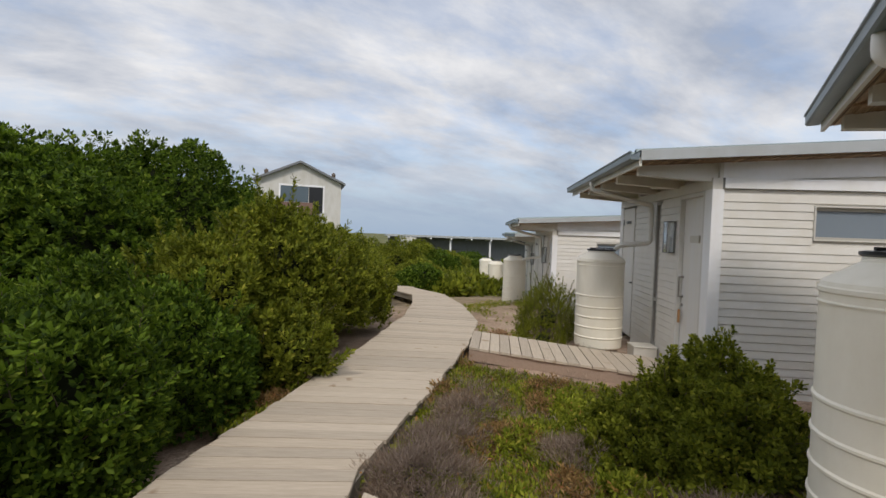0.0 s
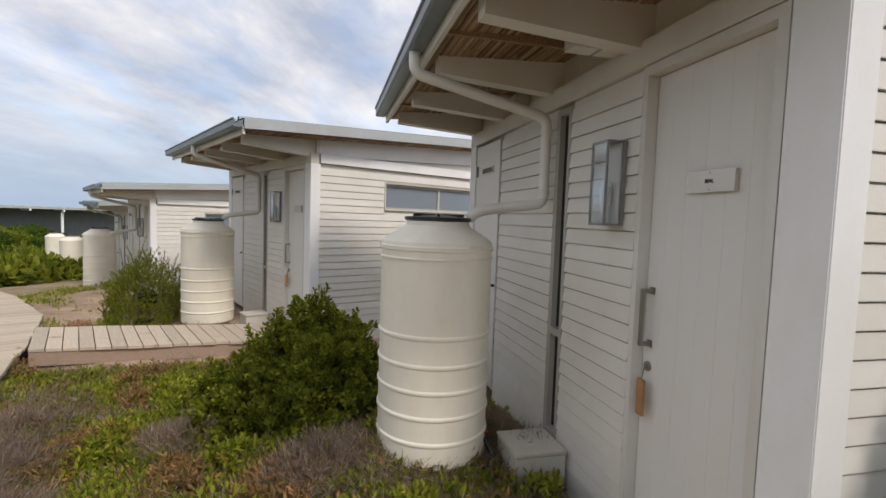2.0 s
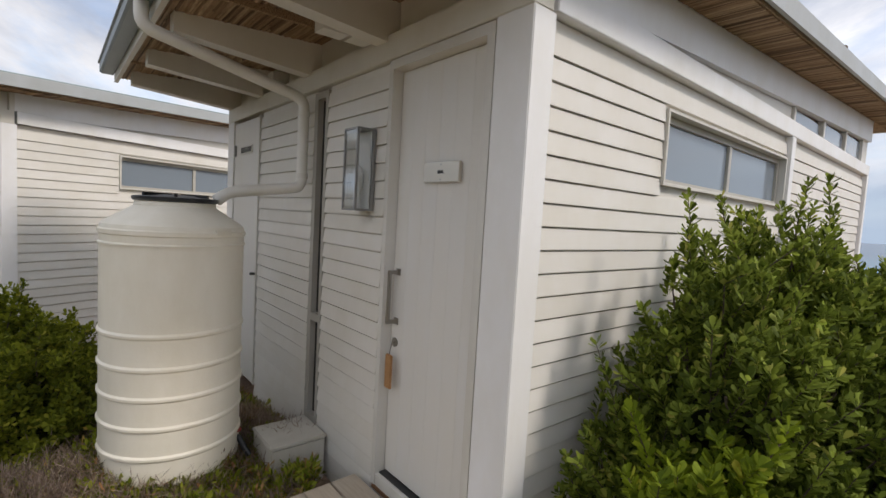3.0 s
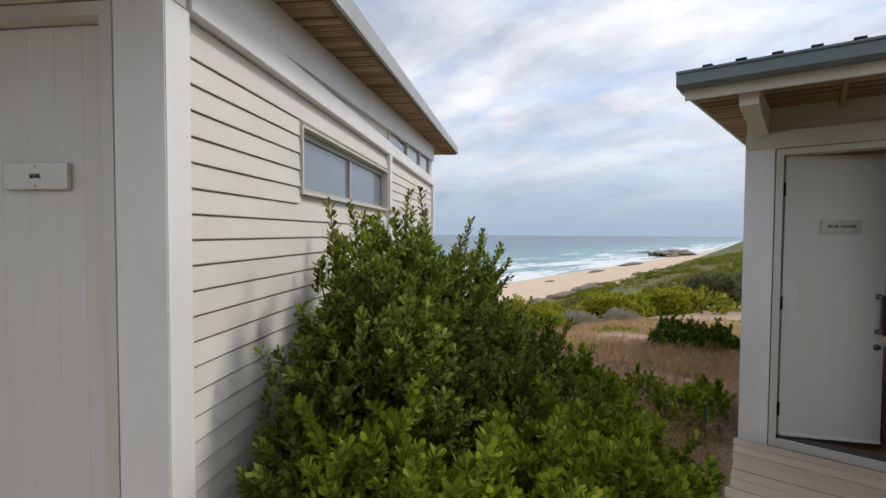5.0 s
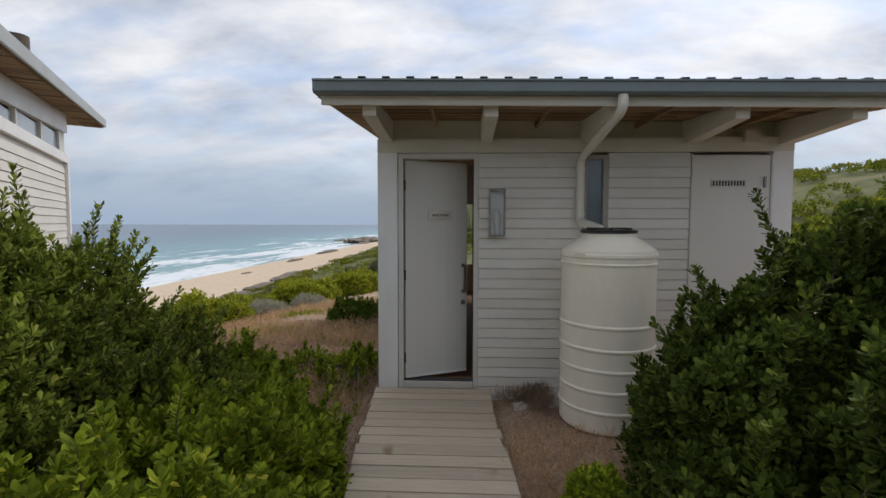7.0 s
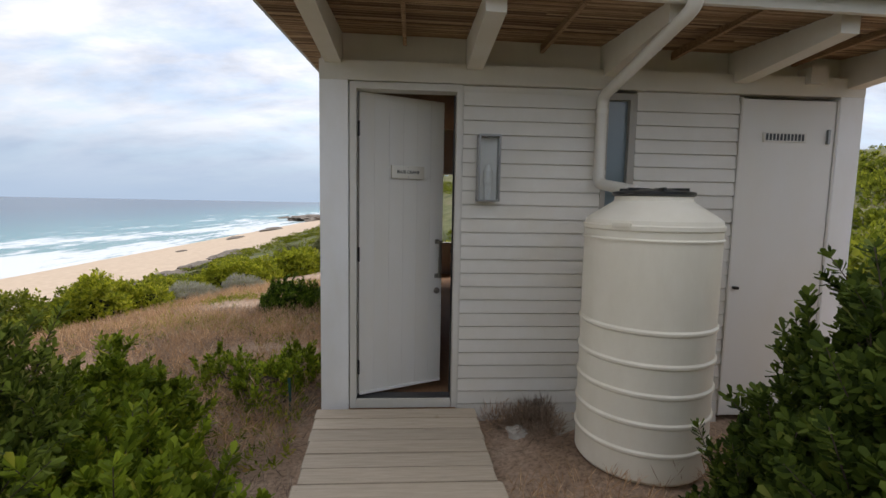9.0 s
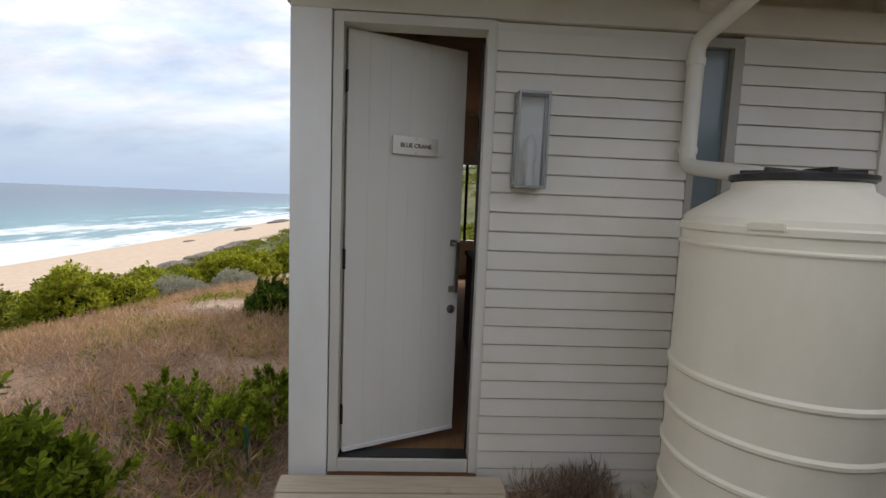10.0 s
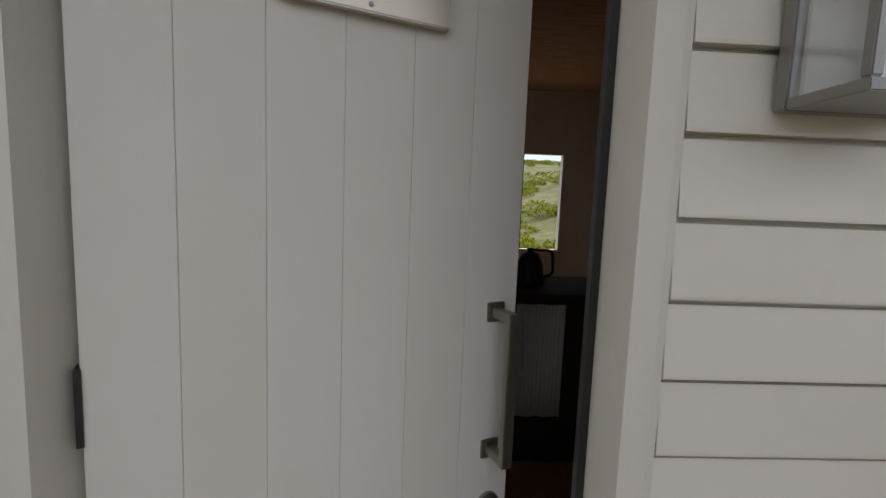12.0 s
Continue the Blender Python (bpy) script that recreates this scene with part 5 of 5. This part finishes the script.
def house(m):
    root = empty("house", m, "two-storey plastered house with a gable and balcony", "house")
    g = bmesh.new()
    prism(g, [(-3.7, -4.0), (3.7, -4.0), (3.7, 5.9), (0.0, 7.55), (-3.7, 5.9)], "y", 0.0, 0.25)
    box(g, -3.7, -3.45, 0.25, 9, -4, 5.7)
    box(g, 3.45, 3.7, 0.25, 9, -4, 5.7)
    part("wall", g, HOUSEWALL, root)
    for s in (-1, 1):
        g = bmesh.new()
        prism(g, [(s * 4.05, 5.72), (0.0, 7.56), (0.0, 7.76), (s * 4.05, 5.92)], "y", -0.5, 9.3)
        part("roof", g, ROOFDARK, root)
        g = bmesh.new()
        lathe(g, [(0.14, 5.6), (0.14, 6.8), (0.19, 6.85), (0.19, 7.1), (0.05, 7.25)], 14, s * 3.15, 3.0)
        part("chimney", g, BARK, root)
    win = cube_part("window", (-1.85, 2.2, -0.06, 0.0, 5.45, 5.62), WHITE, root)
    for x0, x1, z0, z1 in ((-1.85, -1.7, 2.6, 5.45), (2.05, 2.2, 2.6, 5.45)):
        cube_part("frame", (x0, x1, -0.06, 0.0, z0, z1), WHITE, win)
    cube_part("pane", (-1.7, 0.75, -0.03, 0.0, 4.0, 5.45), DIMGLASS, win)
    cube_part("panel", (-1.7, -0.25, -0.035, 0.0, 2.6, 3.98), BRICKRED, win)
    cube_part("panel", (-0.15, 1.2, -0.035, 0.0, 2.6, 3.98), BRICKRED, win)
    cube_part("doorway", (0.8, 2.04, -0.03, 0.0, 2.6, 5.45), BLACK, win)
    # curved balcony wall
    g = bmesh.new()
    n = 18
    ring = []
    for i in range(n + 1):
        a = math.pi * i / n
        t = i / n
        x, y = -2.2 + 4.6 * t, -0.05 - 1.5 * math.sin(a)
        top = 1.9 + 1.25 * t
        ring.append([g.verts.new(p) for p in ((x, y, -3), (x, y, top), (x, y + 0.14, top), (x, y + 0.14, -3))])
    for a, b in zip(ring, ring[1:]):
        for i in range(3):
            g.faces.new((a[i], b[i], b[i + 1], a[i + 1]))
    part("balcony_wall", g, HOUSEWALL, root)


house(pose(-7.55, -48.85, 0.15, 0, 0, 180 - 10.5))


def pavilion(m, length, label):
    root = empty("pavilion", m, label, "building")
    cube_part("roof", (0, length, -0.6, 7, 1.15, 1.38), FASCIA, root)
    cube_part("wall", (0.3, length - 0.3, 2.4, 2.6, -3.5, 1.14), ROOFDARK, root)
    k = int(length / 2.6)
    for i in range(k + 1):
        x = 0.2 + i * (length - 0.5) / k
        cube_part("rafter", (x, x + 0.14, -0.9, 2.3, 0.95, 1.14), WHITE, root)
        if i % 2:
            cube_part("post", (x, x + 0.2, -0.2, 0.0, -3.5, 0.94), WHITE, root)


pavilion(pose(-19.8, -58.7, 0.1, 0, 0, 162), 21, "long low building with a flat grey roof and white posts")
cube_part("stone_chimney", (-0.9, 0.9, -0.6, 0.6, -3, 1.2), HOUSEWALL, None, "", 0.04, pose(-20.6, -54.1, 0))
tagged(bpy.data.objects["stone_chimney"], "broad plastered chimney block beside the long building", "chimney")

# ---- inside the open cabin ----
root = empty("kitchen_counter", pose(1.08, 1.75, -0.012), "dark wooden counter inside the cabin", "counter")
cube_part("carcass", (0.0, 1.6, 0.0, 0.55, 0.0, 0.84), DARKWOOD, root, "", 0.006)
cube_part("worktop", (-0.02, 1.62, -0.02, 0.56, 0.841, 0.88), DARKWOOD, root, "", 0.005)
g = bmesh.new()
lathe(g, [(0.075, 0.0), (0.08, 0.02), (0.07, 0.12), (0.045, 0.17), (0.015, 0.18), (0.02, 0.2)], 20)
kettle = empty("kettle", pose(1.24, 1.98, 0.869), "black kettle on the counter", "kettle")
part("body", g, BLACK, kettle, "", None, True)
g = bmesh.new()
tube(g, rounded([(0.06, 0, 0.04), (0.13, 0, 0.06), (0.12, 0, 0.19), (0.02, 0, 0.19)], 0.03), 0.008, 8)
part("handle", g, BLACK, kettle)
g = bmesh.new()
for i in range(12):
    x0, x1 = i * 0.02, (i + 1) * 0.02
    y0, y1 = 0.006 * math.sin(i * 1.3), 0.006 * math.sin((i + 1) * 1.3)
    prism(g, [(x0, y0), (x1, y1), (x1, y1 + 0.008), (x0, y0 + 0.008)], "z", 0.25, 0.82)
tagged(part("towel", g, CLOTH, None, "", pose(1.13, 1.715, 0.0), True), "white towel hanging from the counter edge", "towel")

# ---- small things outside ----
def stake(x, y, h):
    g = bmesh.new()
    tube(g, [(0, 0, -0.05), (0.01, 0, h * 0.5), (0.0, 0.005, h)], 0.011, 8)
    ob = part("irrigation_riser", g, material("dark_green_plastic", (0.01, 0.06, 0.045), 0.5), None, "", pose(x, y, land(x, y)))
    tagged(ob, "thin dark green irrigation riser in the ground", "irrigation pipe")


stake(-0.25, 0.12, 0.30)
stake(1.42, -1.95, 0.34)


def rock(x, y, r, mat, seed, label, flat=0.6, long=1.0):
    g = bmesh.new()
    bmesh.ops.create_icosphere(g, subdivisions=4, radius=r)
    for v in g.verts:
        k = v.co / r
        v.co *= 1 + 0.45 * noise.noise(k * 1.6 + Vector((seed, 0, 0))) + 0.22 * noise.noise(k * 4 + Vector((seed, 0, 0))) + 0.12 * noise.noise(k * 9 + Vector((seed, 0, 0)))
        v.co.z = round(v.co.z / (r * 0.16)) * r * 0.16 * 0.6 + v.co.z * 0.4
        v.co.z *= flat
        v.co.y *= long
    tagged(part("rock", g, mat, None, "", pose(x, y, land(x, y) + r * 0.06), False), label, "rock")


ROCK = painted("shore_rock", (0.24, 0.20, 0.16), 0.9, 0.4)
PALE = painted("pale_stone", (0.62, 0.58, 0.52), 0.8, 0.2)
rock(1.32, -0.24, 0.07, PALE, 3, "pale stone beside the walkway")
for i, (x, y, r, ln) in enumerate(((-53, 84, 3.2, 1.6), (-55, 93, 2.6, 2.0), (-54, 106, 3.6, 2.4), (-55, 122, 3.8, 2.6), (-55, 144, 4.4, 2.6), (-50, 115, 3.0, 2.0), (-49, 96, 2.4, 1.6), (-88, 182, 1.2, 3.0), (-93, 250, 2.4, 4.0), (-97, 330, 4.0, 5.0), (-112, 520, 16, 3.0), (-150, 560, 10, 2.5))):
    rock(x, y, r, ROCK, i, "dark layered rock on the shore", 0.32, ln)


def tap(m):
    root = empty("tank_tap", m, "small dark valve at the foot of the tank", "tap")
    g = bmesh.new()
    tube(g, [(-0.06, 0, 0.05), (0.02, 0, 0.05), (0.05, 0, 0.0), (0.09, 0, -0.05)], 0.018, 10)
    part("pipe", g, BLACK, root)
    g = bmesh.new()
    lathe(g, [(0.008, 0.05), (0.008, 0.09), (0.03, 0.092), (0.03, 0.1)], 12)
    part("handle", g, material("red_plastic", (0.45, 0.05, 0.03), 0.4), root)


tap(at_cabin(SEAL, -1, 1.72, -0.46, -0.02, 40))
cube_part("service_stub", (-0.05, 0.05, -0.05, 0.05, -0.1, 0.22), WHITE, None, "", 0.006, at_cabin(SEAL, -1, -0.12, 1.15, -0.24))
tagged(bpy.data.objects["service_stub"], "short white post at the foot of the cabin wall", "post")
